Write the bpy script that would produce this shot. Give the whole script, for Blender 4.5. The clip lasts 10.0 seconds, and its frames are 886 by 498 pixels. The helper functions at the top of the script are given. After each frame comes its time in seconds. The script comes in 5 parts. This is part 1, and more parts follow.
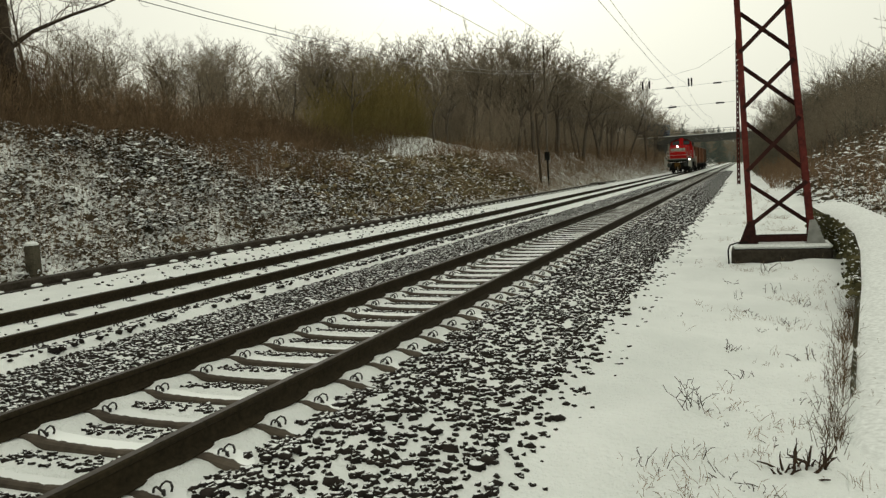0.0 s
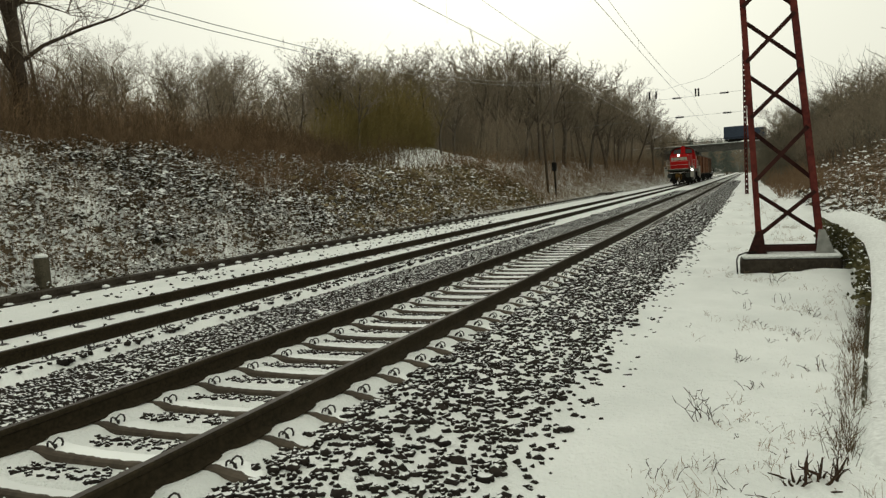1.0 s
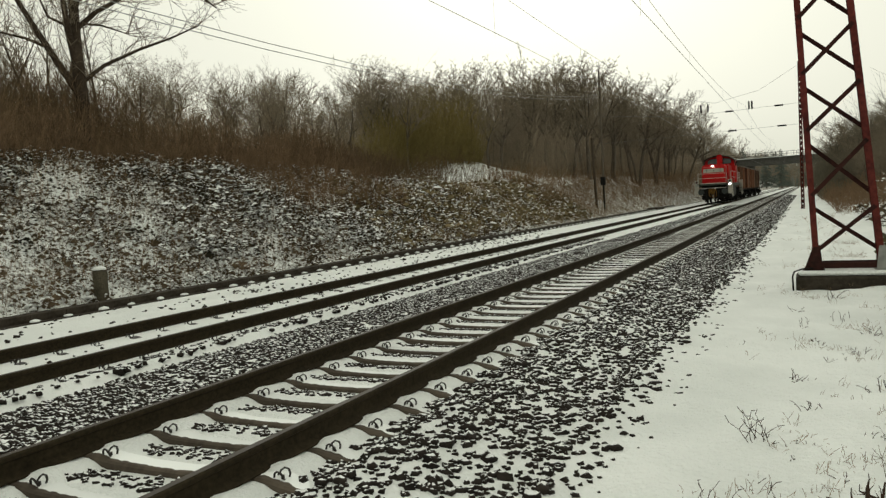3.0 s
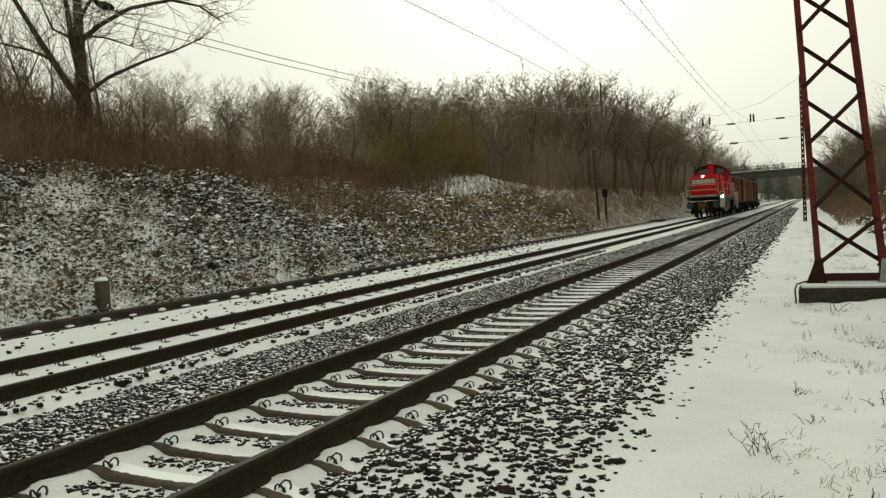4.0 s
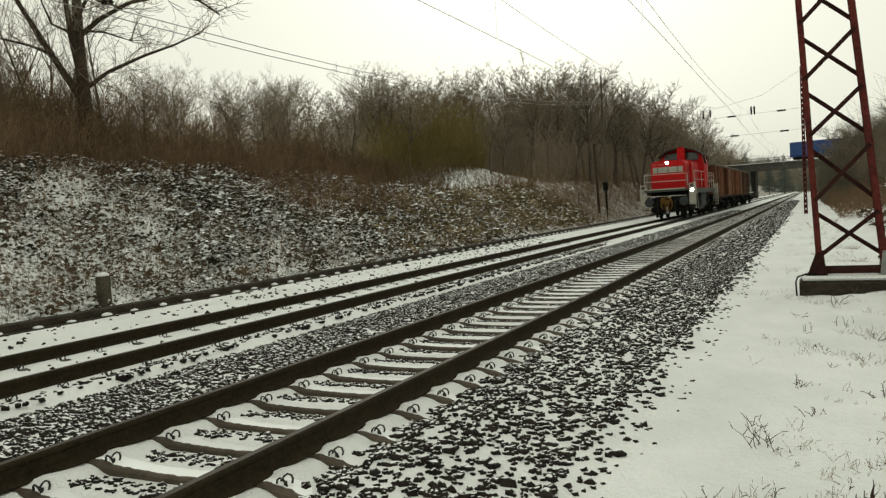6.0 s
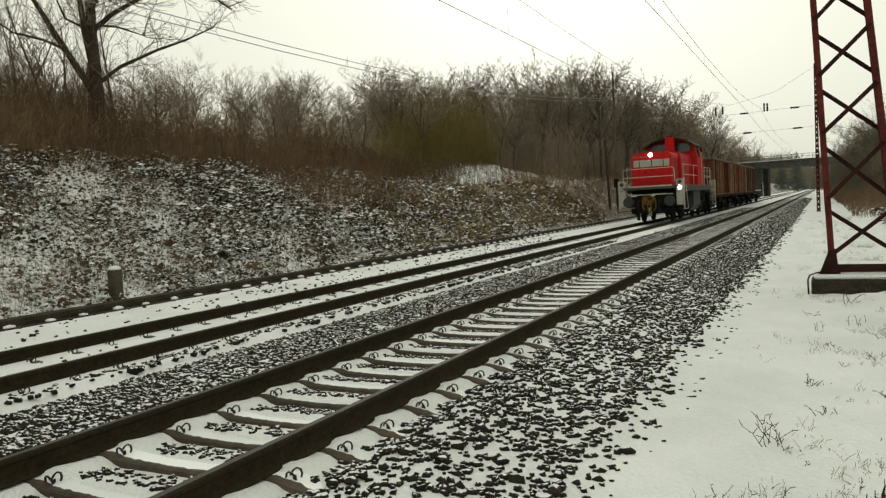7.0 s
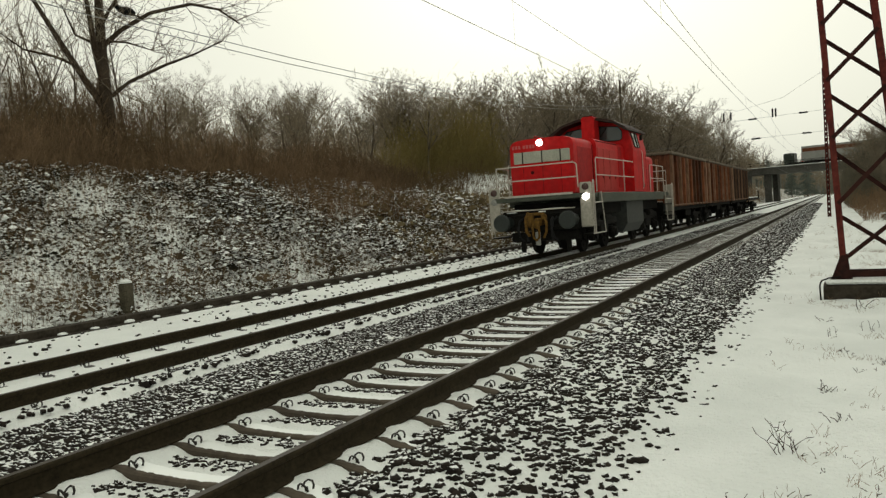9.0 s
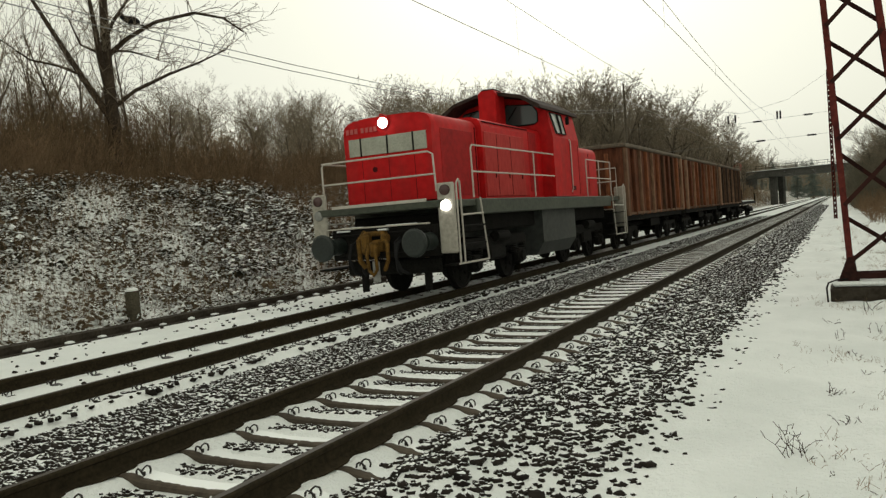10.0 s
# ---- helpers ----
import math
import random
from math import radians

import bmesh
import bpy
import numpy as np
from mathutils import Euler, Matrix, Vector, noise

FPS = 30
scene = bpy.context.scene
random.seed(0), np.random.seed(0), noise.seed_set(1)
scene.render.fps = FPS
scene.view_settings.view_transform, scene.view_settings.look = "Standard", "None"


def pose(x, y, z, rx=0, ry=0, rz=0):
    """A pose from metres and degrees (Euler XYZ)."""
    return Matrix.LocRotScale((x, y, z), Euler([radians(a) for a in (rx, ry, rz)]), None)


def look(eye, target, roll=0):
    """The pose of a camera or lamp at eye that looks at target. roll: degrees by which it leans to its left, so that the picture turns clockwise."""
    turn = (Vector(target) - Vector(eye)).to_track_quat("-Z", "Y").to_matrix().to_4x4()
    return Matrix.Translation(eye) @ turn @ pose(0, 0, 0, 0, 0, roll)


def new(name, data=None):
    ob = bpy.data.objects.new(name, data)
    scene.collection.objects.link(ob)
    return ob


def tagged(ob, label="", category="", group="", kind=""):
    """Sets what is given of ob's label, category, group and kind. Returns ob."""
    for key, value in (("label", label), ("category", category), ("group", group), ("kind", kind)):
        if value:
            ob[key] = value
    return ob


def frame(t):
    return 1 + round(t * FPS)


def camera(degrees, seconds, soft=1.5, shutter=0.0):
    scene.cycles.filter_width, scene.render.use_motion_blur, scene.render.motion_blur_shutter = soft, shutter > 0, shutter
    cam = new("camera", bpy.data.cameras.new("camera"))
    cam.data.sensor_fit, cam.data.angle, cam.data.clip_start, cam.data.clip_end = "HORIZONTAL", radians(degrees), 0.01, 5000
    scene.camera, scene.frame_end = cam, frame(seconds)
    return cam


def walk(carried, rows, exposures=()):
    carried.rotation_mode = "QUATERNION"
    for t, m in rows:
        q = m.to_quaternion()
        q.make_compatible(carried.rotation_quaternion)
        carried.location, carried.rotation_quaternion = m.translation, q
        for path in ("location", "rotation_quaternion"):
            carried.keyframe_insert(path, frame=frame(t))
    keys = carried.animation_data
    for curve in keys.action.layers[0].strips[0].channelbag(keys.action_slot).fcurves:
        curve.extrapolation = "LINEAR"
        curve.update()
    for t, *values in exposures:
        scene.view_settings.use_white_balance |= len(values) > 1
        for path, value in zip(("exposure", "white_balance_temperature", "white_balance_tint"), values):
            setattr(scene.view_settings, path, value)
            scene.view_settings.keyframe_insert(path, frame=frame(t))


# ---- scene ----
cam = camera(61.0, 10.0, soft=1.35)
EYE = (3.868, -2.983, 1.621)
# seconds, yaw, pitch, roll of the hand-held camera, which stays on its spot
ROWS = [
    (0.0, 21.96, -5.62, -3.09),
    (0.5, 22.11, -5.19, -3.52),
    (1.0, 22.48, -4.76, -3.31),
    (1.5, 23.41, -4.42, -3.53),
    (2.0, 24.21, -4.13, -3.20),
    (2.5, 25.33, -3.85, -3.22),
    (3.0, 26.01, -3.45, -3.31),
    (4.5, 26.10, -2.36, -3.15),
    (5.0, 25.86, -2.54, -3.28),
    (5.5, 25.94, -2.79, -3.38),
    (7.0, 26.96, -3.28, -3.08),
    (7.5, 27.29, -3.23, -2.95),
    (8.0, 27.34, -3.06, -3.43),
    (8.5, 27.61, -2.71, -3.71),
    (9.0, 27.61, -2.50, -3.80),
    (9.5, 28.04, -2.48, -4.38),
    (10.0, 27.98, -2.06, -4.33),
]
walk(cam, [(t, pose(*EYE, 0, 0, yaw) @ pose(0, 0, 0, 90 + pitch) @ pose(0, 0, 0, 0, 0, roll)) for t, yaw, pitch, roll in ROWS],
     exposures=[(0.0, -0.05, 6500, 10), (10.0, -0.05, 6500, 10)])

# ---- light: overcast winter sky ----
world = bpy.data.worlds.new("overcast_sky")
scene.world = world
world.use_nodes = True
wn, wl = world.node_tree.nodes, world.node_tree.links
wn.clear()
w_out = wn.new("ShaderNodeOutputWorld")
w_bg = wn.new("ShaderNodeBackground")
w_sky = wn.new("ShaderNodeTexSky")
w_sky.sky_type, w_sky.sun_disc = "NISHITA", False
w_sky.sun_elevation, w_sky.sun_rotation, w_sky.air_density, w_sky.dust_density = radians(30), radians(-18), 1.0, 8.0
w_mul = wn.new("ShaderNodeVectorMath")
w_mul.operation = "SCALE"
w_mul.inputs["Scale"].default_value = 0.085
w_mix = wn.new("ShaderNodeMix")
w_mix.data_type = "RGBA"
w_mix.inputs["Factor"].default_value = 0.86
w_mix.inputs["B"].default_value = (0.93, 0.93, 0.83, 1)
w_sat = wn.new("ShaderNodeHueSaturation")
w_sat.inputs["Saturation"].default_value = 0.2
wl.new(w_sky.outputs["Color"], w_sat.inputs["Color"])
wl.new(w_sat.outputs["Color"], w_mul.inputs[0])
wl.new(w_mul.outputs["Vector"], w_mix.inputs["A"])
w_tint = wn.new("ShaderNodeMix")
w_tint.data_type, w_tint.blend_type = "RGBA", "MULTIPLY"
w_tint.inputs["Factor"].default_value = 1.0
w_tint.inputs["B"].default_value = (0.99, 1.0, 0.935, 1)
wl.new(w_mix.outputs["Result"], w_tint.inputs["A"])
wl.new(w_tint.outputs["Result"], w_bg.inputs["Color"])
w_bg.inputs["Strength"].default_value = 0.95
wl.new(w_bg.outputs["Background"], w_out.inputs["Surface"])

sun = new("sun", bpy.data.lights.new("sun", "SUN"))
sun.data.energy, sun.data.angle, sun.data.color = 0.35, radians(60), (1.0, 0.98, 0.94)
sun.matrix_world = look((0, 0, 60), (4.9, -15.2, 50.8))


# ---- mesh helpers ----
class Mesh:
    """Collects vertices and faces of one mesh."""

    def __init__(self):
        self.v, self.f = [], []

    def add(self, verts, faces, m=None):
        o = len(self.v)
        self.v += [tuple(m @ Vector(p)) if m else tuple(p) for p in verts]
        self.f += [tuple(i + o for i in f) for f in faces]
        return self

    def box(self, c, s, ch=0.01, m=None):
        h = [max(a / 2, 1e-4) for a in s]
        ch = min(ch, 0.45 * min(s))
        vs, idx = [], {}
        for sx in (-1, 1):
            for sy in (-1, 1):
                for sz in (-1, 1):
                    sg = (sx, sy, sz)
                    for a in range(3):
                        idx[(a, *sg)] = len(vs)
                        vs.append(tuple(c[i] + sg[i] * (h[i] if i == a else h[i] - ch) for i in range(3)))
        fs = []
        for a in range(3):
            b, d = (a + 1) % 3, (a + 2) % 3
            for s0 in (-1, 1):
                q = []
                for s1, s2 in ((-1, -1), (1, -1), (1, 1), (-1, 1)):
                    sg = [0, 0, 0]
                    sg[a], sg[b], sg[d] = s0, s1, s2
                    q.append(idx[(a, *sg)])
                fs.append(q if s0 > 0 else q[::-1])
                for s1 in (-1, 1):
                    e = []
                    for ax, s2 in ((a, -1), (a, 1), (b, 1), (b, -1)):
                        sg = [0, 0, 0]
                        sg[a], sg[b], sg[d] = s0, s1, s2
                        e.append(idx[(ax, *sg)])
                    fs.append(e[::-1] if s0 * s1 > 0 else e)
        for sx in (-1, 1):
            for sy in (-1, 1):
                for sz in (-1, 1):
                    t = [idx[(a, sx, sy, sz)] for a in range(3)]
                    fs.append(t if sx * sy * sz > 0 else t[::-1])
        return self.add(vs, fs, m)

    def rod(self, p0, p1, r0, r1=None, n=8, caps=True):
        r1 = r0 if r1 is None else r1
        p0, p1 = Vector(p0), Vector(p1)
        d = (p1 - p0).normalized()
        u = d.orthogonal().normalized()
        w = d.cross(u)
        vs = []
        for p, r in ((p0, r0), (p1, r1)):
            vs += [p + (u * math.cos(k * math.tau / n) + w * math.sin(k * math.tau / n)) * r for k in range(n)]
        fs = [(k, (k + 1) % n, n + (k + 1) % n, n + k) for k in range(n)]
        if caps:
            fs += [tuple(range(n))[::-1], tuple(range(n, 2 * n))]
        return self.add(vs, fs)

    def pipe(self, pts, r, n=6):
        """A bent pipe through the points."""
        pts = [Vector(p) for p in pts]
        rings, u = [], None
        for i, p in enumerate(pts):
            d = (pts[min(i + 1, len(pts) - 1)] - pts[max(i - 1, 0)]).normalized()
            u = d.orthogonal().normalized() if u is None else (u - d * u.dot(d)).normalized()
            w = d.cross(u)
            rings.append([p + (u * math.cos(k * math.tau / n) + w * math.sin(k * math.tau / n)) * r for k in range(n)])
        vs = [p for ring in rings for p in ring]
        fs = [(i * n + k, i * n + (k + 1) % n, (i + 1) * n + (k + 1) % n, (i + 1) * n + k) for i in range(len(pts) - 1) for k in range(n)]
        fs += [tuple(range(n))[::-1], tuple(range(len(vs) - n, len(vs)))]
        return self.add(vs, fs)

    def sweep(self, profile, y0, y1, steps=1):
        """A closed (x, z) profile swept along y."""
        n = len(profile)
        vs = [(x, y0 + (y1 - y0) * k / steps, z) for k in range(steps + 1) for x, z in profile]
        fs = [(k * n + i, k * n + (i + 1) % n, (k + 1) * n + (i + 1) % n, (k + 1) * n + i) for k in range(steps) for i in range(n)]
        fs += [tuple(range(n))[::-1], tuple(range(steps * n, steps * n + n))]
        return self.add(vs, fs)

    def lathe(self, profile, c, axis="y", n=20):
        """A profile of (along, radius) turned round an axis through c."""
        vs = []
        for a, r in profile:
            for k in range(n):
                p, q = r * math.cos(k * math.tau / n), r * math.sin(k * math.tau / n)
                o = {"x": (a, p, q), "y": (p, a, q), "z": (p, q, a)}[axis]
                vs.append(tuple(c[i] + o[i] for i in range(3)))
        m = len(profile)
        fs = [(i * n + k, i * n + (k + 1) % n, (i + 1) * n + (k + 1) % n, (i + 1) * n + k) for i in range(m - 1) for k in range(n)]
        fs += [tuple(range(n))[::-1], tuple(range((m - 1) * n, m * n))]
        return self.add(vs, fs)

    def data(self, name, mat, smooth=False, fix=True):
        me = bpy.data.meshes.new(name)
        me.from_pydata(self.v, [], self.f)
        if fix:
            bm = bmesh.new()
            bm.from_mesh(me)
            bmesh.ops.recalc_face_normals(bm, faces=bm.faces)
            bm.to_mesh(me)
            bm.free()
        for one in mat if isinstance(mat, (list, tuple)) else [mat]:
            me.materials.append(one)
        if smooth:
            me.polygons.foreach_set("use_smooth", [True] * len(me.polygons))
            me.set_sharp_from_angle(angle=radians(35))
        return me


def part(name, mesh, mat, parent=None, label="", smooth=False, at=None, fix=True):
    """Links a Mesh as one object under a thing or a part."""
    data = mesh.data(name, mat, smooth, fix) if isinstance(mesh, Mesh) else mesh
    ob = new(name, data)
    if parent:
        ob.parent = parent
    if at is not None:
        ob.matrix_basis = at
    if label:
        tagged(ob, label)
    return ob


def raw_mesh(name, verts, quads, mat):
    """A mesh from arrays of vertices and of four-cornered faces."""
    me = bpy.data.meshes.new(name)
    verts, quads = np.asarray(verts, dtype=np.float32), np.asarray(quads, dtype=np.int32)
    me.vertices.add(len(verts))
    me.vertices.foreach_set("co", verts.ravel())
    me.loops.add(quads.size)
    me.loops.foreach_set("vertex_index", quads.ravel())
    me.polygons.add(len(quads))
    me.polygons.foreach_set("loop_start", np.arange(0, quads.size, 4, dtype=np.int32))
    for one in mat if isinstance(mat, (list, tuple)) else [mat]:
        me.materials.append(one)
    me.update(calc_edges=True)
    return me


def twigs(p0, p1, r0, r1, sides=3):
    """Tapered rods, many at once: vertices and faces."""
    p0, p1 = np.asarray(p0, float), np.asarray(p1, float)
    r0, r1 = np.asarray(r0, float), np.asarray(r1, float)
    d = p1 - p0
    d /= np.linalg.norm(d, axis=1, keepdims=True) + 1e-9
    ref = np.where(np.abs(d[:, 2:3]) > 0.9, [[1.0, 0, 0]], [[0, 0, 1.0]])
    u = np.cross(d, ref)
    u /= np.linalg.norm(u, axis=1, keepdims=True) + 1e-9
    w = np.cross(d, u)
    n = len(p0)
    vs = np.zeros((n, 2, sides, 3))
    for k in range(sides):
        o = u * math.cos(k * math.tau / sides) + w * math.sin(k * math.tau / sides)
        vs[:, 0, k] = p0 + o * r0[:, None]
        vs[:, 1, k] = p1 + o * r1[:, None]
    base = (np.arange(n) * 2 * sides)[:, None]
    qs = []
    for k in range(sides):
        j = (k + 1) % sides
        qs.append(base + np.array([[k, j, sides + j, sides + k]]))
    return vs.reshape(-1, 3), np.stack(qs, 1).reshape(-1, 4)


# ---- materials ----
def material(name, rough=0.8, metal=0.0):
    m = bpy.data.materials.new(name)
    m.use_nodes = True
    b = m.node_tree.nodes["Principled BSDF"]
    b.inputs["Roughness"].default_value, b.inputs["Metallic"].default_value = rough, metal
    b.inputs["Specular IOR Level"].default_value = 0.12 if rough >= 0.7 else 0.4
    return m, m.node_tree.nodes, m.node_tree.links, b


def noise_node(nodes, links, scale, detail=4.0, space="Object", rough=0.55, stretch=None):
    co = nodes.new("ShaderNodeTexCoord")
    n = nodes.new("ShaderNodeTexNoise")
    n.inputs["Scale"].default_value, n.inputs["Detail"].default_value, n.inputs["Roughness"].default_value = scale, detail, rough
    if stretch:
        mp = nodes.new("ShaderNodeMapping")
        mp.inputs["Scale"].default_value = stretch
        links.new(co.outputs[space], mp.inputs["Vector"])
        links.new(mp.outputs["Vector"], n.inputs["Vector"])
    else:
        links.new(co.outputs[space], n.inputs["Vector"])
    return n.outputs["Fac"]


def ramp(nodes, links, fac, stops):
    r = nodes.new("ShaderNodeValToRGB")
    el = r.color_ramp.elements
    while len(el) < len(stops):
        el.new(0.5)
    for e, (p, c) in zip(el, stops):
        e.position, e.color = p, (*c, 1) if len(c) == 3 else c
    links.new(fac, r.inputs["Fac"])
    return r.outputs["Color"]


def blend(nodes, links, fac, a, b, mode="MIX"):
    m = nodes.new("ShaderNodeMix")
    m.data_type, m.blend_type = "RGBA", mode
    for sock, val in (("Factor", fac), ("A", a), ("B", b)):
        s = m.inputs[sock]
        if isinstance(val, (int, float)):
            s.default_value = val
        elif isinstance(val, tuple):
            s.default_value = (*val, 1)
        else:
            links.new(val, s)
    return m.outputs["Result"]


def bump(nodes, links, b, height, strength=0.3, distance=0.01):
    n = nodes.new("ShaderNodeBump")
    n.inputs["Strength"].default_value, n.inputs["Distance"].default_value = strength, distance
    links.new(height, n.inputs["Height"])
    links.new(n.outputs["Normal"], b.inputs["Normal"])


def mottled(name, dark, light, scale, rough=0.8, metal=0.0, fine=8.0, relief=0.2, depth=0.004, space="Object", stretch=None):
    """A surface whose colour wanders at two scales, with fine relief."""
    m, n, l, b = material(name, rough, metal)
    big = noise_node(n, l, scale, 5, space, stretch=stretch)
    small = noise_node(n, l, scale * fine, 3, space, stretch=stretch)
    col = ramp(n, l, big, [(0.3, dark), (0.7, light)])
    col = blend(n, l, 0.5, col, ramp(n, l, small, [(0.3, tuple(c * 0.6 for c in dark)), (0.7, light)]))
    l.new(col, b.inputs["Base Color"])
    bump(n, l, b, small, relief, depth)
    return m


def snowed(name, dark, light, scale, up=0.55, amount=0.5, rough=0.85, wind=(0, 0, 1)):
    """A dark surface on whose upward faces, or those turned to the wind, snow lies."""
    m, n, l, b = material(name, rough)
    big = noise_node(n, l, scale, 4)
    col = ramp(n, l, big, [(0.3, dark), (0.7, light)])
    geo = n.new("ShaderNodeNewGeometry")
    lee = n.new("ShaderNodeVectorMath")
    lee.operation = "DOT_PRODUCT"
    lee.inputs[1].default_value = Vector(wind).normalized()
    l.new(geo.outputs["Normal"], lee.inputs[0])
    add = n.new("ShaderNodeMath")
    add.operation = "MULTIPLY_ADD"
    add.inputs[1].default_value, add.inputs[2].default_value = amount, -0.5 * amount
    l.new(noise_node(n, l, scale * 3, 3), add.inputs[0])
    s = n.new("ShaderNodeMath")
    s.operation = "ADD"
    l.new(lee.outputs["Value"], s.inputs[0])
    l.new(add.outputs[0], s.inputs[1])
    mask = ramp(n, l, s.outputs[0], [(up - 0.035, (0, 0, 0)), (up + 0.035, (1, 1, 1))])
    l.new(blend(n, l, mask, col, (0.775, 0.80, 0.79)), b.inputs["Base Color"])
    return m


def snow_ground(name, soil_dark, soil_light, cover, scale=1.2, fine=9.0, sharp=0.06):
    """Snow over soil or litter; cover: the share that the snow hides."""
    m, n, l, b = material(name, 0.9)
    soil = ramp(n, l, noise_node(n, l, scale * 6, 5), [(0.3, soil_dark), (0.7, soil_light)])
    a = noise_node(n, l, scale, 6, rough=0.6)
    c = noise_node(n, l, scale * fine, 4, rough=0.65)
    mix = n.new("ShaderNodeMix")
    mix.inputs["Factor"].default_value = 0.6
    l.new(a, mix.inputs["A"])
    l.new(c, mix.inputs["B"])
    edge = 0.5 + (0.5 - cover) * 0.42
    mask = ramp(n, l, mix.outputs["Result"], [(edge - sharp, (0, 0, 0)), (edge + sharp, (1, 1, 1))])
    tint = ramp(n, l, noise_node(n, l, 0.8, 4), [(0.3, (0.74, 0.77, 0.755)), (0.7, (0.86, 0.885, 0.87))])
    l.new(blend(n, l, mask, soil, tint), b.inputs["Base Color"])
    bump(n, l, b, mix.outputs["Result"], 0.8, 0.09)
    return m


SNOW = snow_ground("snow", (0.10, 0.085, 0.06), (0.24, 0.21, 0.15), 1.12, 1.4, 14.0)
SNOW_PURE = mottled("snow_cap", (0.74, 0.765, 0.75), (0.85, 0.875, 0.865), 3.0, 0.9, relief=0.3, depth=0.01)
SLOPE = snow_ground("slope_litter", (0.038, 0.029, 0.019), (0.15, 0.11, 0.072), 0.57, 1.0, 14.0, 0.06)
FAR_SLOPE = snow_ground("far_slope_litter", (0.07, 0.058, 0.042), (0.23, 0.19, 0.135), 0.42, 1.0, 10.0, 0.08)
FOREST = snow_ground("forest_floor", (0.025, 0.018, 0.012), (0.10, 0.075, 0.05), 0.80, 0.6, 12.0, 0.07)
BED = snow_ground("ballast_snow", (0.025, 0.021, 0.018), (0.08, 0.07, 0.06), 0.95, 1.8, 14.0, 0.04)
STONE = snowed("ballast_stone", (0.007, 0.0058, 0.005), (0.036, 0.029, 0.024), 9.0, 0.74, 0.7, wind=(-0.30, 0.55, 0.78))
RAIL = mottled("rail_rust", (0.014, 0.0105, 0.0055), (0.038, 0.029, 0.016), 4.0, 0.9, 0.0, relief=0.2, depth=0.002)
RAIL_TOP = mottled("rail_running_face", (0.022, 0.016, 0.011), (0.060, 0.047, 0.034), 3.0, 0.55, 0.3)
SLEEPER = snowed("sleeper_concrete", (0.042, 0.034, 0.026), (0.105, 0.086, 0.066), 6.0, 0.72, 0.25)


def bare_near_edge(mat, edge):
    """Leaves one side of the top bare of snow, to fit the camera's view."""
    n, l = mat.node_tree.nodes, mat.node_tree.links
    b = n["Principled BSDF"]
    mix = b.inputs["Base Color"].links[0].from_node
    old = mix.inputs["Factor"].links[0].from_socket
    co, sep, add = n.new("ShaderNodeTexCoord"), n.new("ShaderNodeSeparateXYZ"), n.new("ShaderNodeMath")
    l.new(co.outputs["Object"], sep.inputs[0])
    add.operation = "MULTIPLY_ADD"
    add.inputs[1].default_value = 0.10
    l.new(noise_node(n, l, 9.0, 4), add.inputs[0])
    l.new(sep.outputs["Y"], add.inputs[2])
    side = ramp(n, l, add.outputs[0], [(edge + 0.04, (0, 0, 0)), (edge + 0.06, (1, 1, 1))])
    l.new(blend(n, l, 1.0, old, side, "MULTIPLY"), mix.inputs["Factor"])


bare_near_edge(SLEEPER, -0.105)
CLIP = mottled("clip_steel", (0.012, 0.010, 0.009), (0.03, 0.025, 0.02), 20.0, 0.55, 0.4)
SILL = mottled("sill_grey_green", (0.026, 0.032, 0.022), (0.066, 0.074, 0.052), 1.5, 0.6)
PANEL = mottled("pale_grey_paint", (0.29, 0.27, 0.225), (0.40, 0.375, 0.32), 2.0, 0.55)
RED_PALE = mottled("paler_red_doors", (0.38, 0.022, 0.020), (0.46, 0.050, 0.042), 1.6, 0.6, relief=0.08, stretch=(1, 1, 0.3))
VENT = mottled("faded_grey_vent", (0.28, 0.285, 0.235), (0.42, 0.42, 0.355), 5.0, 0.7)
HANDRAIL = mottled("handrail_grey", (0.38, 0.35, 0.30), (0.55, 0.51, 0.45), 6.0, 0.5)
TANK = mottled("tank_grey", (0.022, 0.025, 0.023), (0.052, 0.055, 0.050), 1.0, 0.6)
# darker red with the hood sides' shade put into it; lorry paint too
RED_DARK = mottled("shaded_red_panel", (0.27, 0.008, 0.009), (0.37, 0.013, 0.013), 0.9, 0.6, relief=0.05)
MARKING = mottled("faded_marking", (0.42, 0.055, 0.05), (0.50, 0.11, 0.10), 6.0, 0.6)
SEAM = mottled("seam_dark_red", (0.05, 0.004, 0.005), (0.09, 0.007, 0.008), 3.0, 0.7)
ROOF = mottled("cab_roof_grime", (0.020, 0.014, 0.012), (0.055, 0.038, 0.032), 1.5, 0.8)
BUFFER = mottled("buffer_steel", (0.007, 0.010, 0.009), (0.022, 0.029, 0.025), 3.0, 0.5)
COUPLING = mottled("coupling_rust", (0.018, 0.012, 0.006), (0.20, 0.105, 0.022), 9.0, 0.8)
RUBBER = mottled("rubber", (0.010, 0.010, 0.010), (0.025, 0.025, 0.025), 6.0, 0.8)
RIB = mottled("rusty_rib", (0.055, 0.020, 0.011), (0.19, 0.075, 0.037), 1.1, 0.75, stretch=(1, 1, 0.3))
RIB_PALE = mottled("weathered_rib", (0.060, 0.034, 0.022), (0.185, 0.112, 0.072), 1.3, 0.8, stretch=(1, 1, 0.3))


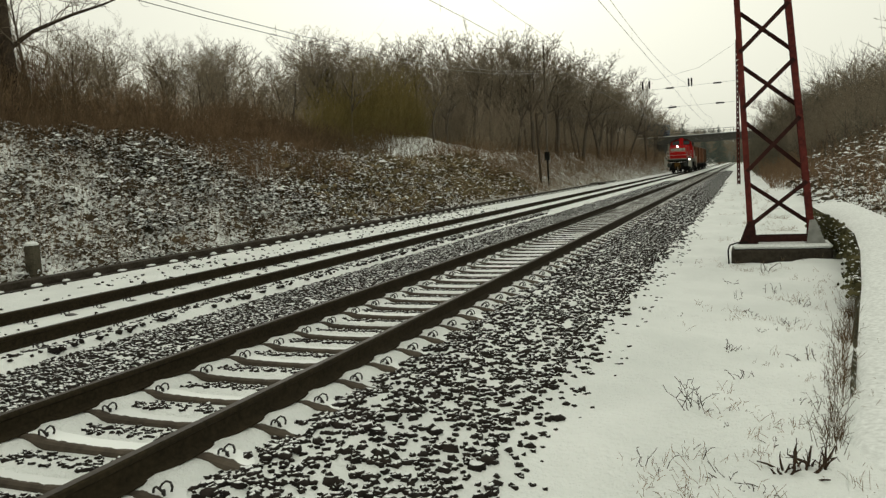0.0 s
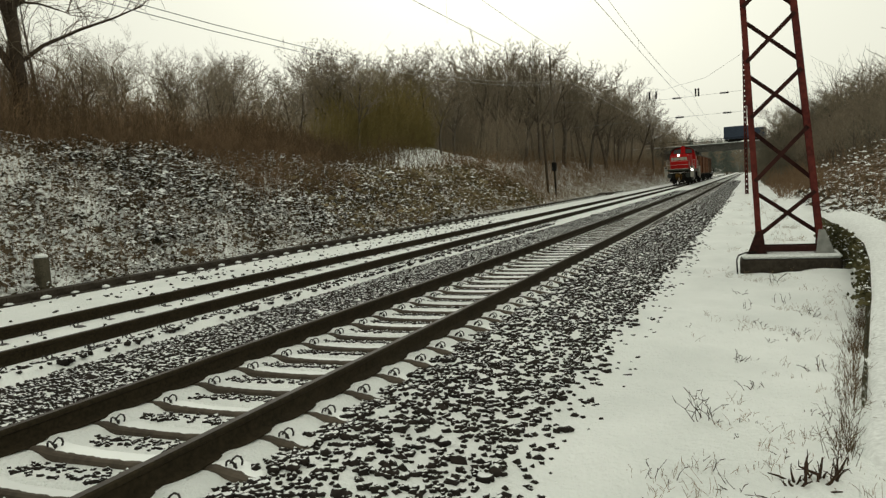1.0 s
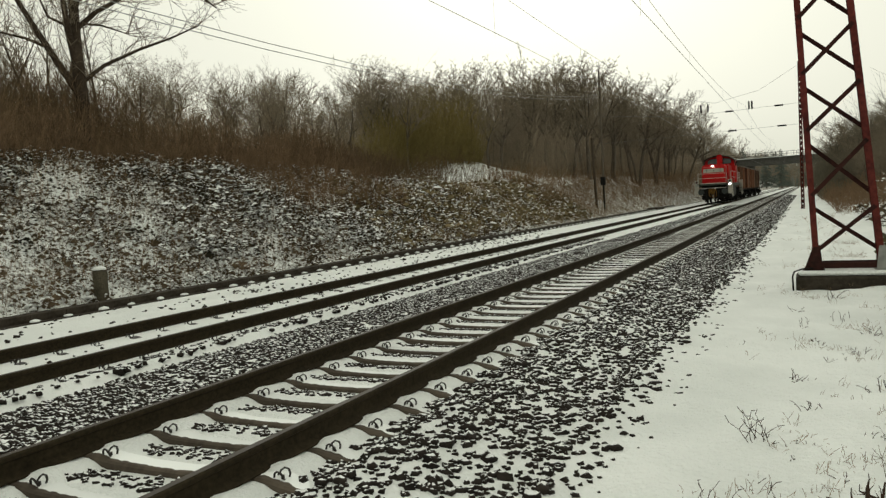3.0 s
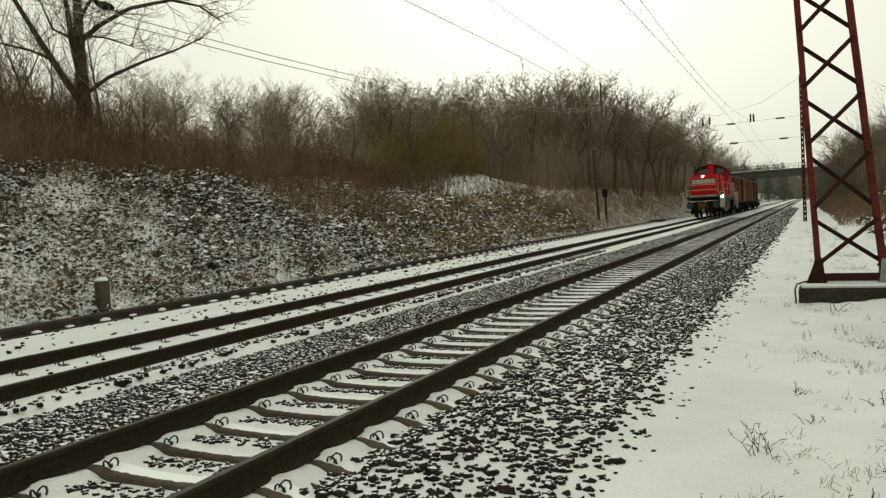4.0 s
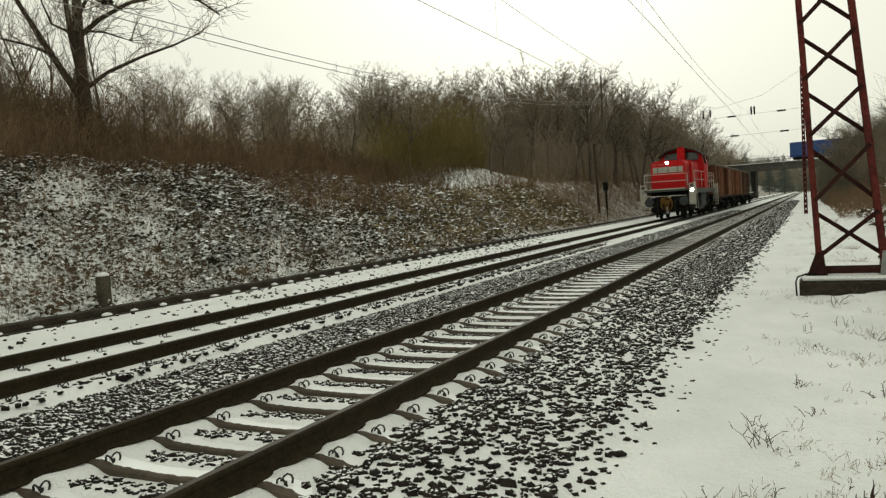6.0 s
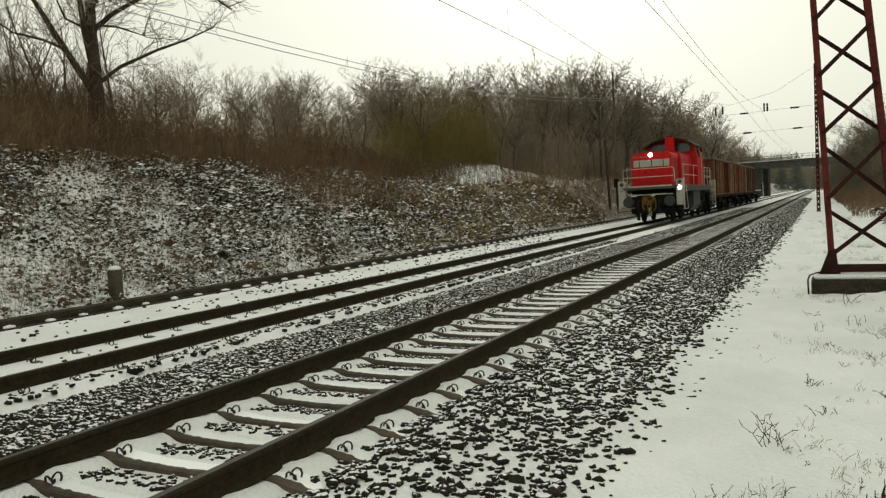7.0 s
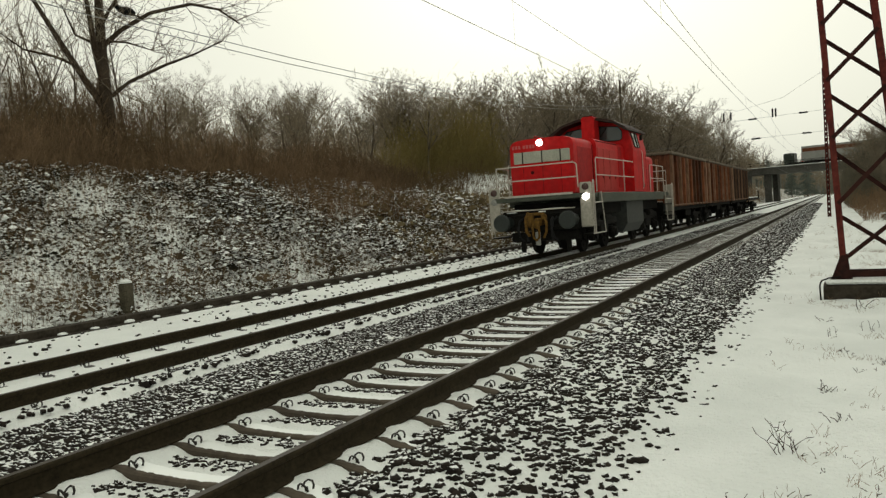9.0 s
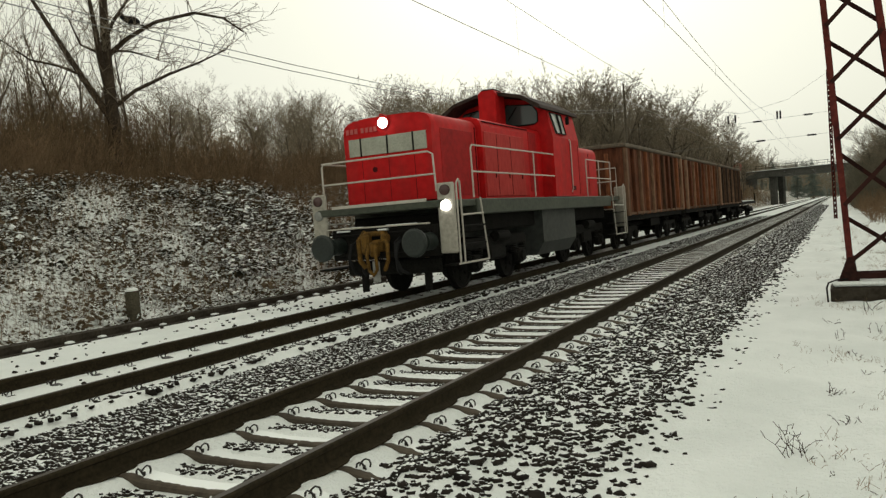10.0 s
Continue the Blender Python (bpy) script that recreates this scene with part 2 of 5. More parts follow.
def varied(mat, lo, hi):
    """Each piece of this material takes its own shade."""
    n, l = mat.node_tree.nodes, mat.node_tree.links
    b = n["Principled BSDF"]
    src = b.inputs["Base Color"].links[0].from_socket
    info = n.new("ShaderNodeObjectInfo")
    tone = ramp(n, l, info.outputs["Random"], [(0.0, lo), (1.0, hi)])
    l.new(blend(n, l, 1.0, src, tone, "MULTIPLY"), b.inputs["Base Color"])


varied(RIB, (0.45, 0.40, 0.38), (1.7, 1.6, 1.5))
varied(RIB_PALE, (0.45, 0.40, 0.36), (2.0, 1.95, 1.9))
varied(SLEEPER, (0.8, 0.8, 0.8), (1.15, 1.15, 1.15))
RIM = mottled("wagon_rim", (0.075, 0.060, 0.045), (0.18, 0.145, 0.11), 1.5, 0.8)
BLUE = mottled("blue_tarpaulin", (0.020, 0.060, 0.20), (0.035, 0.095, 0.28), 0.4, 0.6)
BLUE_DULL = mottled("dull_blue_paint", (0.018, 0.030, 0.055), (0.035, 0.055, 0.09), 0.5, 0.6)
TWIG_DARK = mottled("dark_twig", (0.022, 0.014, 0.010), (0.075, 0.046, 0.030), 6.0, 0.9)


def glass_and_lamps():
    g, n, l, b = material("cab_glass", 0.12)
    b.inputs["Base Color"].default_value = (0.055, 0.072, 0.072, 1)
    b.inputs["Specular IOR Level"].default_value = 0.5
    lamp, n, l, b = material("lit_headlamp", 0.4)
    b.inputs["Emission Color"].default_value, b.inputs["Emission Strength"].default_value = (1.0, 0.97, 0.90, 1), 9.0
    lens, n, l, b = material("unlit_lamp_glass", 0.15)
    b.inputs["Base Color"].default_value = (0.06, 0.03, 0.028, 1)
    # pale base colour stands in for the sky reflected in the side panes
    pale, n, l, b = material("side_glass", 0.08)
    b.inputs["Base Color"].default_value = (0.26, 0.28, 0.25, 1)
    b.inputs["Specular IOR Level"].default_value = 0.5
    return g, lamp, lens, pale


GLASS, LAMP, LENS, SIDE_GLASS = glass_and_lamps()
UNDERWOOD = mottled("underwood_bark", (0.18, 0.145, 0.103), (0.42, 0.34, 0.245), 0.25, 0.9)
WILLOW = mottled("willow_bark", (0.12, 0.094, 0.032), (0.30, 0.235, 0.088), 0.4, 0.9)
LITTER = snowed("bramble_leaf", (0.018, 0.018, 0.011), (0.15, 0.108, 0.068), 0.9, 0.62, 0.6)
OLIVE = snowed("olive_bramble_leaf", (0.075, 0.060, 0.031), (0.27, 0.215, 0.12), 0.9, 0.86, 0.5)
OLD_BARK = mottled("old_bark", (0.022, 0.016, 0.011), (0.085, 0.064, 0.046), 3.0, 0.9, fine=6.0, relief=0.5, depth=0.01)
BARK = mottled("bark", (0.050, 0.041, 0.031), (0.165, 0.135, 0.104), 3.0, 0.9, fine=6.0, relief=0.5, depth=0.01)
TWIG = mottled("twig_bark", (0.112, 0.091, 0.065), (0.31, 0.255, 0.185), 0.6, 0.9)
BRUSH = mottled("brush_stem", (0.10, 0.066, 0.040), (0.29, 0.19, 0.112), 0.35, 0.9)
BRUSH_DARK = mottled("dark_brush_stem", (0.058, 0.040, 0.023), (0.19, 0.13, 0.072), 0.35, 0.9)
WEED = mottled("weed_stalk", (0.11, 0.074, 0.043), (0.35, 0.245, 0.15), 1.2, 0.9)
RED = mottled("red_paint", (0.42, 0.007, 0.008), (0.54, 0.012, 0.013), 0.7, 0.55, relief=0.05)
for paint in (RED, RED_DARK, RED_PALE):
    paint.node_tree.nodes["Principled BSDF"].inputs["Specular IOR Level"].default_value = 0.12


def grime(mat, dirt, share):
    """Streaks of road dirt that run down the paint."""
    n, l = mat.node_tree.nodes, mat.node_tree.links
    b = n["Principled BSDF"]
    src = b.inputs["Base Color"].links[0].from_socket
    mask = ramp(n, l, noise_node(n, l, 2.2, 6, stretch=(1, 1, 0.18), rough=0.65), [(0.45, (0, 0, 0)), (0.75, (share, share, share))])
    l.new(blend(n, l, mask, src, dirt), b.inputs["Base Color"])


grime(RED, (0.13, 0.030, 0.026), 0.45)
GREY = mottled("grey_paint", (0.20, 0.205, 0.19), (0.30, 0.30, 0.28), 1.5, 0.55)
DARK = mottled("running_gear_grime", (0.004, 0.004, 0.0035), (0.017, 0.0155, 0.0135), 3.0, 0.85)
RUST = mottled("rusty_wagon", (0.038, 0.014, 0.008), (0.18, 0.062, 0.030), 1.3, 0.75, stretch=(1, 1, 0.25))
grime(RUST, (0.20, 0.10, 0.06), 0.5)
MAST = mottled("mast_oxide_paint", (0.050, 0.010, 0.009), (0.135, 0.027, 0.020), 2.0, 0.7)
MAST_DARK = mottled("mast_dark_flats", (0.014, 0.006, 0.005), (0.050, 0.016, 0.012), 2.0, 0.75)
WIRE = mottled("wire", (0.20, 0.20, 0.19), (0.34, 0.34, 0.32), 1.0, 0.6, 0.5)

# ---- ground ----
TRACK_X = {"near": -0.07, "far": -4.157}
PITCH = 0.5565
rng = np.random.default_rng(7)


def wave(x, y, s, k):
    return np.sin(x * s + 1.7 * k) * np.cos(y * s * 0.83 + 2.3 * k) + 0.5 * np.sin(x * s * 2.3 + y * s * 1.9 + k)


def height(x, y):
    """Height of the ground over the near track's sleepers."""
    x, y = np.asarray(x, float), np.asarray(y, float)
    z = np.full(np.broadcast(x, y).shape, -0.07)
    z = z + np.where(np.abs(x + 2.08) < 1.0, 0.03 * np.cos((x + 2.08) * 1.5), 0)
    z = z + np.where(np.abs(x + 4.157) < 1.35, 0.085, np.where((x > -8.2) & (x < -5.4), 0.05, 0))
    z = z - 0.006 * np.clip((0.7 - np.abs(x)) / 0.2, 0, 1) + 0.025 * np.clip(1.3 - np.abs(np.abs(x) - 1.35) / 0.3, 0, 1) + 0.058 * np.clip(1.6 - np.abs(np.abs(x) - 0.75) / 0.12, 0, 1)
    # snow drifted against the north side of each sleeper
    ph = ((y - 0.10) / PITCH) % 1.0
    drift = np.clip((ph + 0.05) / 0.15, 0, 1) * np.clip((0.72 - ph) / 0.45, 0, 1)
    z = z + np.where((np.abs(x) < 1.3) & (y < 16), drift * np.where(np.abs(x) < 0.6, 0.048, 0.030), 0)
    # shoulder of the near track and the trodden path
    z = z - 0.16 * np.clip((x - 1.55) / 1.1, 0, 1) ** 1.2
    z = z + np.clip((x - 2.4) * 2, 0, 1) * ((0.032 + 0.05 * np.clip((y - 13) / 10, 0, 1)) * wave(x, y, 1.9, 1) + 0.02 * np.clip((y - 13) / 10, 0, 1) * wave(x, y, 4.1, 2) + 0.016 * wave(x, y, 4.6, 6) + 0.010 * wave(x, y, 7.3, 8) + 0.005 * wave(x, y, 13.0, 5))
    z = z + 0.20 * np.exp(-((x - 5.0) / 0.7) ** 2 - ((y - 10.5) / 0.75) ** 2)
    # cutting on the far side
    foot = -8.75 + 0.15 * np.sin(y * 0.21)
    up = np.clip(foot - x, 0, None)
    top = 5.0 + 0.45 * np.sin(y * 0.09 + 1) - 1.0 * np.exp(-((y - 34) / 7.5) ** 2)
    z = z + 0.66 * np.minimum(up, top) + 0.13 * np.clip(up - top, 0, 30) - 0.10 * np.exp(-(up - top) ** 2 / 1.5)
    z = z + np.clip(up, 0, 1) * 0.10 * wave(x, y, 1.1, 2) + np.clip(up, 0, 1) * 0.035 * wave(x, y, 3.3, 3)
    # a knoll under the trees
    z = z + 1.1 * np.exp(-((x + 19.5) / 3.0) ** 2 - ((y - 46) / 9.0) ** 2)
    # bank on the near side, beyond the mast
    rise = np.clip(x - 6.6, 0, None) * np.clip((y - 9) / 12, 0, 1)
    z = z + 0.33 * np.minimum(rise, 9) + 0.08 * np.clip(rise - 9, 0, 25) + np.clip(rise, 0, 1) * 0.10 * wave(x, y, 0.9, 5)
    return z


def build_ground():
    xs = np.unique(np.concatenate([np.linspace(-700, -60, 14), np.linspace(-60, -17, 30), np.linspace(-17, -8, 50), np.linspace(-8, -1.3, 34), np.linspace(-1.3, 1.5, 48), np.linspace(1.5, 3, 14), np.linspace(3, 5.2, 44), np.linspace(5.2, 9, 20), np.linspace(9, 60, 36), np.linspace(60, 700, 14)]))
    ys = np.unique(np.concatenate([np.linspace(-60, -8, 14), np.linspace(-8, 0, 12), np.linspace(0, 14, 190), np.linspace(14, 30, 90), np.linspace(30, 120, 130), np.linspace(120, 300, 50), np.linspace(300, 1500, 14)]))
    gx, gy = np.meshgrid(xs, ys, indexing="ij")
    gz = height(gx, gy)
    nx, ny = gx.shape
    i = np.arange(nx * ny).reshape(nx, ny)
    quads = np.stack([i[:-1, :-1], i[1:, :-1], i[1:, 1:], i[:-1, 1:]], -1).reshape(-1, 4)
    me = raw_mesh("ground", np.stack([gx, gy, gz], -1).reshape(-1, 3), quads, [SNOW, SLOPE, FOREST, BED, FAR_SLOPE])
    cx = ((gx[:-1, :-1] + gx[1:, 1:]) / 2).ravel()
    cy = ((gy[:-1, :-1] + gy[1:, 1:]) / 2).ravel()
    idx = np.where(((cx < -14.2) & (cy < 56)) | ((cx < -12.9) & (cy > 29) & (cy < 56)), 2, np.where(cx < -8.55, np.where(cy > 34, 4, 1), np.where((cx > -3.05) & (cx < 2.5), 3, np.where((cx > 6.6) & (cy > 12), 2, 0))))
    me.polygons.foreach_set("material_index", idx.astype(np.int32))
    me.polygons.foreach_set("use_smooth", np.ones(len(quads), bool))
    tagged(new("ground", me), "snow-dusted railway cutting with a trodden path and banks", "ground", kind="structure")


build_ground()


# ---- tracks ----
RAIL_PROFILE = [(-0.075, 0.0), (0.075, 0.0), (0.075, 0.012), (0.030, 0.026), (0.011, 0.040), (0.010, 0.118), (0.034, 0.132), (0.036, 0.158), (0.026, 0.170), (-0.026, 0.170), (-0.036, 0.158), (-0.034, 0.132), (-0.010, 0.118), (-0.011, 0.040), (-0.030, 0.026), (-0.075, 0.012)]


def sleeper_mesh():
    """A concrete sleeper: raised rail seats and a lower, narrower middle."""
    st = [(-1.30, 0.10, -0.07), (-1.05, 0.105, -0.03), (-0.90, 0.11, 0.0), (-0.60, 0.11, 0.0), (-0.48, 0.105, -0.022), (-0.2, 0.095, -0.036),
          (0.2, 0.095, -0.036), (0.48, 0.105, -0.022), (0.60, 0.11, 0.0), (0.90, 0.11, 0.0), (1.05, 0.105, -0.03), (1.30, 0.10, -0.07)]
    m = Mesh()
    vs = []
    for x, w, z in st:
        vs += [(x, -w - 0.03, -0.2), (x, -w, z - 0.012), (x, -w + 0.02, z), (x, w - 0.02, z), (x, w, z - 0.012), (x, w + 0.03, -0.2)]
    n = len(st)
    fs = [(i * 6 + k, i * 6 + k + 1, i * 6 + 7 + k, i * 6 + 6 + k) for i in range(n - 1) for k in range(5)]
    fs += [tuple(range(6)), tuple(range(n * 6 - 6, n * 6))[::-1]]
    return m.add(vs, fs)


def clip_mesh():
    """A pair of upright spring arcs on their base, beside the rail's foot."""
    m = Mesh()
    for y in (-0.048, 0.048):
        m.pipe([(-0.085, y * 0.55, 0.012), (-0.06, y * 0.9, 0.065), (-0.02, y * 1.1, 0.098), (0.025, y * 1.15, 0.088), (0.05, y * 1.0, 0.045), (0.052, y * 0.7, 0.0)], 0.0115, 5)
    m.rod((0.0, 0, -0.01), (0.0, 0, 0.035), 0.017, n=6)
    return m


def build_track(name, x0, label, first, count):
    track = tagged(new("railway_track"), label, "track", "railway tracks")
    track.location = (x0, 0, 0)
    for s in (-1, 1):
        rail = part("rail", Mesh().sweep([(s * 0.7535 + a, b) for a, b in RAIL_PROFILE], -14, 420, 8), [RAIL, RAIL_TOP], track, "rusty dark brown steel rail", smooth=True)
        for p in rail.data.polygons:
            if p.normal.z > 0.9 and p.center.z > 0.16:
                p.material_index = 1
    sm, cm = sleeper_mesh().data("sleeper", SLEEPER), clip_mesh().data("clip", CLIP)
    bm = Mesh().box((0, 0, 0), (0.13, 0.13, 0.04), 0.015).data("shoulder", CLIP)
    lift = 0.022 if name == "far" else 0.0
    for k in range(count):
        y = first + PITCH * k
        sl = part("sleeper", sm, None, track, at=pose(rng.normal(0, 0.008), y, -0.003 + rng.normal(0, 0.004), 0, 0, rng.normal(0, 0.25)))
        if y < 26:
            for s in (-1, 1):
                for side in (-1, 1):
                    part("clip", cm, None, sl, at=pose(s * 0.7535 + side * 0.235, -0.02, lift - 0.01, 0, 0, 0 if side > 0 else 180) @ Matrix.Diagonal((0.6, 0.75, 0.52, 1)))
                    if name == "far":
                        part("shoulder", bm, None, sl, at=pose(s * 0.7535 + side * 0.37, -0.04, 0.004, 0, side * 8, 0))
    far = Mesh()
    for k in range(count, count + 330):
        far.box((0, first + PITCH * k, -0.03), (2.6, 0.26, 0.06), 0.01)
    tagged(part("distant_sleeper", far, SLEEPER, track, fix=False), kind="stuff")


build_track("near", TRACK_X["near"], "ballasted railway track of rusty rails on snowy concrete sleepers", 0.10 - 25 * PITCH, 216)
build_track("far", TRACK_X["far"], "railway track with rusty rails half buried in snow", 2.772 - 29 * PITCH, 213)


# ---- ballast stones ----
def stone_shapes(n):
    """Angular stones: boxes with shifted corners."""
    c = np.array([[x, y, z] for x in (-1, 1) for y in (-1, 1) for z in (-1, 1)], float)
    q = np.array([[0, 1, 3, 2], [4, 6, 7, 5], [0, 4, 5, 1], [2, 3, 7, 6], [0, 2, 6, 4], [1, 5, 7, 3]])
    v = c[None] * rng.uniform(0.45, 1.0, (n, 8, 3))
    a, b, g = rng.uniform(0, math.tau, n), rng.normal(0, 0.5, n), rng.normal(0, 0.5, n)
    for i, j, w in ((1, 2, b), (0, 2, g), (0, 1, a)):
        p, r = v[:, :, i].copy(), v[:, :, j].copy()
        v[:, :, i] = p * np.cos(w)[:, None] - r * np.sin(w)[:, None]
        v[:, :, j] = p * np.sin(w)[:, None] + r * np.cos(w)[:, None]
    return v, q


def stones_between(x0, x1, y0, y1, density, size, sink=0.45):
    n = int((x1 - x0) * (y1 - y0) * density)
    x, y = rng.uniform(x0, x1, n), rng.uniform(y0, y1, n)
    # open patches where the snow lies deeper
    keep = wave(x, y, 2.6, 4) + wave(x, y, 6.1, 9) * 0.7 + rng.normal(0, 1.0, n) > -1.5
    return x[keep], y[keep], size, sink


def build_stones():
    zones = [stones_between(1.1, 2.35, -3, 18, 330, 0.0245, 0.4), stones_between(0.95, 1.2, -3, 18, 300, 0.028), stones_between(2.3, 2.5, -3, 18, 90, 0.026), stones_between(2.5, 2.8, -3, 18, 22, 0.022, 0.6),
             stones_between(1.0, 2.45, 18, 60, 130, 0.046), stones_between(-0.60, 0.52, -4, 16, 430, 0.018, 0.5), stones_between(-0.55, 0.55, 16, 55, 220, 0.026, 0.3),
             stones_between(-2.75, -1.0, -1, 22, 500, 0.028, 0.45), stones_between(-2.7, -0.95, 22, 70, 160, 0.038), stones_between(1.0, 2.4, 60, 120, 50, 0.05),
             stones_between(-3.2, -2.4, -1, 24, 120, 0.026, 0.5), stones_between(2.3, 2.7, 12, 60, 14, 0.034, 0.4), stones_between(1.0, 2.45, -14, -3, 130, 0.042, 0.5), stones_between(-2.7, -1.0, -14, -1, 120, 0.042, 0.5), stones_between(-0.52, 0.56, -14, -4, 130, 0.034, 0.4), stones_between(-8.0, -5.3, 1, 30, 9, 0.022, 0.1), stones_between(-4.8, -3.6, 2, 20, 5, 0.02, 0.1)]
    vs, qs, o = [], [], 0
    for x, y, size, sink in zones:
        n = len(x)
        sh, q = stone_shapes(n)
        s = size * rng.lognormal(0, 0.33, n)
        sh = sh * s[:, None, None]
        sh[:, :, 2] *= 0.8
        z = height(x, y)
        # between the rails the stones lie in the gaps of the sleepers
        bays = (np.abs(x) < 1.0)
        ph = ((y - 0.10) / PITCH) % 1.0
        on = bays & ((ph < 0.21) | (ph > 0.79))
        sh += np.stack([x, y, z - s * sink + 0.01], -1)[:, None]
        sh, n = sh[~on], int((~on).sum())
        vs.append(sh.reshape(-1, 3))
        qs.append((q[None] + (np.arange(n) * 8)[:, None, None] + o).reshape(-1, 4))
        o += n * 8
    me = raw_mesh("ballast_bed", np.concatenate(vs), np.concatenate(qs), STONE)
    bed = tagged(new("ballast_bed", me), "dark crushed stone ballast poking through thin snow", "ballast", kind="stuff")
    # single stones on the shoulder beside the path
    sh, q = stone_shapes(14)
    kinds = [raw_mesh("stone", s * (1, 1, 0.8), q, STONE) for s in sh]
    r = random.Random(8)
    for k in range(300):
        x, y = 2.6 - 1.4 * r.random() ** 1.3, r.uniform(-0.4, 4.4)
        s = 0.027 * r.lognormvariate(0, 0.35)
        part("stone", kinds[k % 14], None, bed, at=pose(x, y, float(height(x, y)) - 0.2 * s, r.gauss(0, 20), r.gauss(0, 20), r.uniform(0, 360)) @ Matrix.Scale(s, 4))


build_stones()


# ---- line-side fixtures ----
def build_cable_trough():
    th = tagged(new("cable_trough"), "low dark concrete cable trough with snow on its joints", "cable trough")
    lid, lump = Mesh(), Mesh()
    lid.box((0, 0, 0.03), (0.30, 0.70, 0.16), 0.012)
    lm, body = lid.data("cover", DARK_CONCRETE), Mesh().box((0.22, 40, -0.07), (0.16, 110, 0.14), 0.01)
    part("side_wall", body, DARK_CONCRETE, th)
    lump.lathe([(-0.03, 0.02), (0.0, 0.10), (0.035, 0.085), (0.06, 0.02)], (0, 0, 0), "z", 8)
    sm = lump.data("snow_lump", SNOW_PURE, True)
    for k in range(110):
        y = -2 + k * 0.705
        part("cover", lm, None, th, at=pose(rng.normal(0, 0.006), y, 0.02, 0, 0, rng.normal(0, 0.3)))
        part("snow_lump", sm, None, th, at=pose(0.21 + rng.normal(0, 0.01), y + 0.35 + rng.normal(0, 0.03), 0.01) @ Matrix.Diagonal((rng.uniform(0.6, 0.9), rng.uniform(0.8, 1.3), rng.uniform(0.5, 0.9), 1)))
    th.location = (-8.30, 0, 0)


DARK_CONCRETE = mottled("dark_concrete", (0.020, 0.016, 0.012), (0.060, 0.050, 0.038), 2.0, 0.9, relief=0.4)
build_cable_trough()


OLD_POST = mottled("mossy_old_concrete", (0.035, 0.032, 0.020), (0.12, 0.105, 0.075), 5.0, 0.9, relief=0.4)


def build_post(x, y, z0, z1):
    p = tagged(new("marker_post"), "weathered concrete marker post with a snow cap", "post")
    h = z1 - z0
    part("shaft", Mesh().box((0, 0, h / 2 - 0.1), (0.22, 0.22, h + 0.2), 0.03), OLD_POST, p)
    part("snow_cap", Mesh().lathe([(0.0, 0.125), (0.03, 0.125), (0.06, 0.09), (0.075, 0.02)], (0, 0, h), "z", 12), SNOW_PURE, p, smooth=True)
    p.location = (x, y, z0)


build_post(-8.85, 7.45, 0.05, 0.70)


def build_mast(x, y, z, w0, w1, h, bays, name="catenary_mast", label="", depth=0.34, leg=0.10, lean=0.0, paint=None, panels=None):
    """A lattice mast: four angle legs, crossed flats between them."""
    mast = tagged(new(name), label, "catenary mast", "catenary masts")
    mast.location = (x, y, z)

    def at(s, d, t):
        return Vector((s * (w0 + (w1 - w0) * t) / 2 + lean * t, d * depth / 2, h * t))

    for s in (-1, 1):
        lg = Mesh()
        dd, t = depth / 2, 0.014
        ch = [(0, -dd), (-s * leg, -dd), (-s * leg, -dd + t), (-s * t, -dd + t), (-s * t, dd - t), (-s * leg, dd - t), (-s * leg, dd), (0, dd)]
        vs = []
        for k in range(3):
            c = at(s, 0, k / 2)
            vs += [(c.x + a, c.y + b * (1 - 0.2 * k), c.z) for a, b in ch]
        lg.add(vs, [(k * 8 + i, k * 8 + (i + 1) % 8, k * 8 + 8 + (i + 1) % 8, k * 8 + 8 + i) for k in range(2) for i in range(8)] + [(7, 6, 5, 4, 3, 2, 1, 0), tuple(range(16, 24))])
        part("leg", lg, paint or MAST, mast)
    even = [((k + 0.20) / bays, (k + 1.08) / bays if k < bays - 1 else 1.0) for k in range(bays)]
    for t0, t1 in [(a / h, b / h) for a, b in panels] if panels else even:
        for d, (a, b) in ((-1, (t0, t1)), (1, (t1, t0))):
            p, q = at(-1, 0, a) + Vector((0.05, 0, 0)), at(1, 0, b) - Vector((0.05, 0, 0))
            m = Mesh()
            u = (q - p).normalized()
            n = Vector((-u.z, 0, u.x)) * 0.035
            yy = Vector((0, d * depth / 2, 0))
            e = Vector((0, 0.006, 0))
            vs = [c + s1 * n + yy + s2 * e for c in (p, q) for s1, s2 in ((-1, -1), (1, -1), (1, 1), (-1, 1))]
            m.add(vs, [(0, 1, 5, 4), (1, 2, 6, 5), (2, 3, 7, 6), (3, 0, 4, 7), (3, 2, 1, 0), (4, 5, 6, 7)])
            part("diagonal", m, MAST_DARK, mast)
    return mast


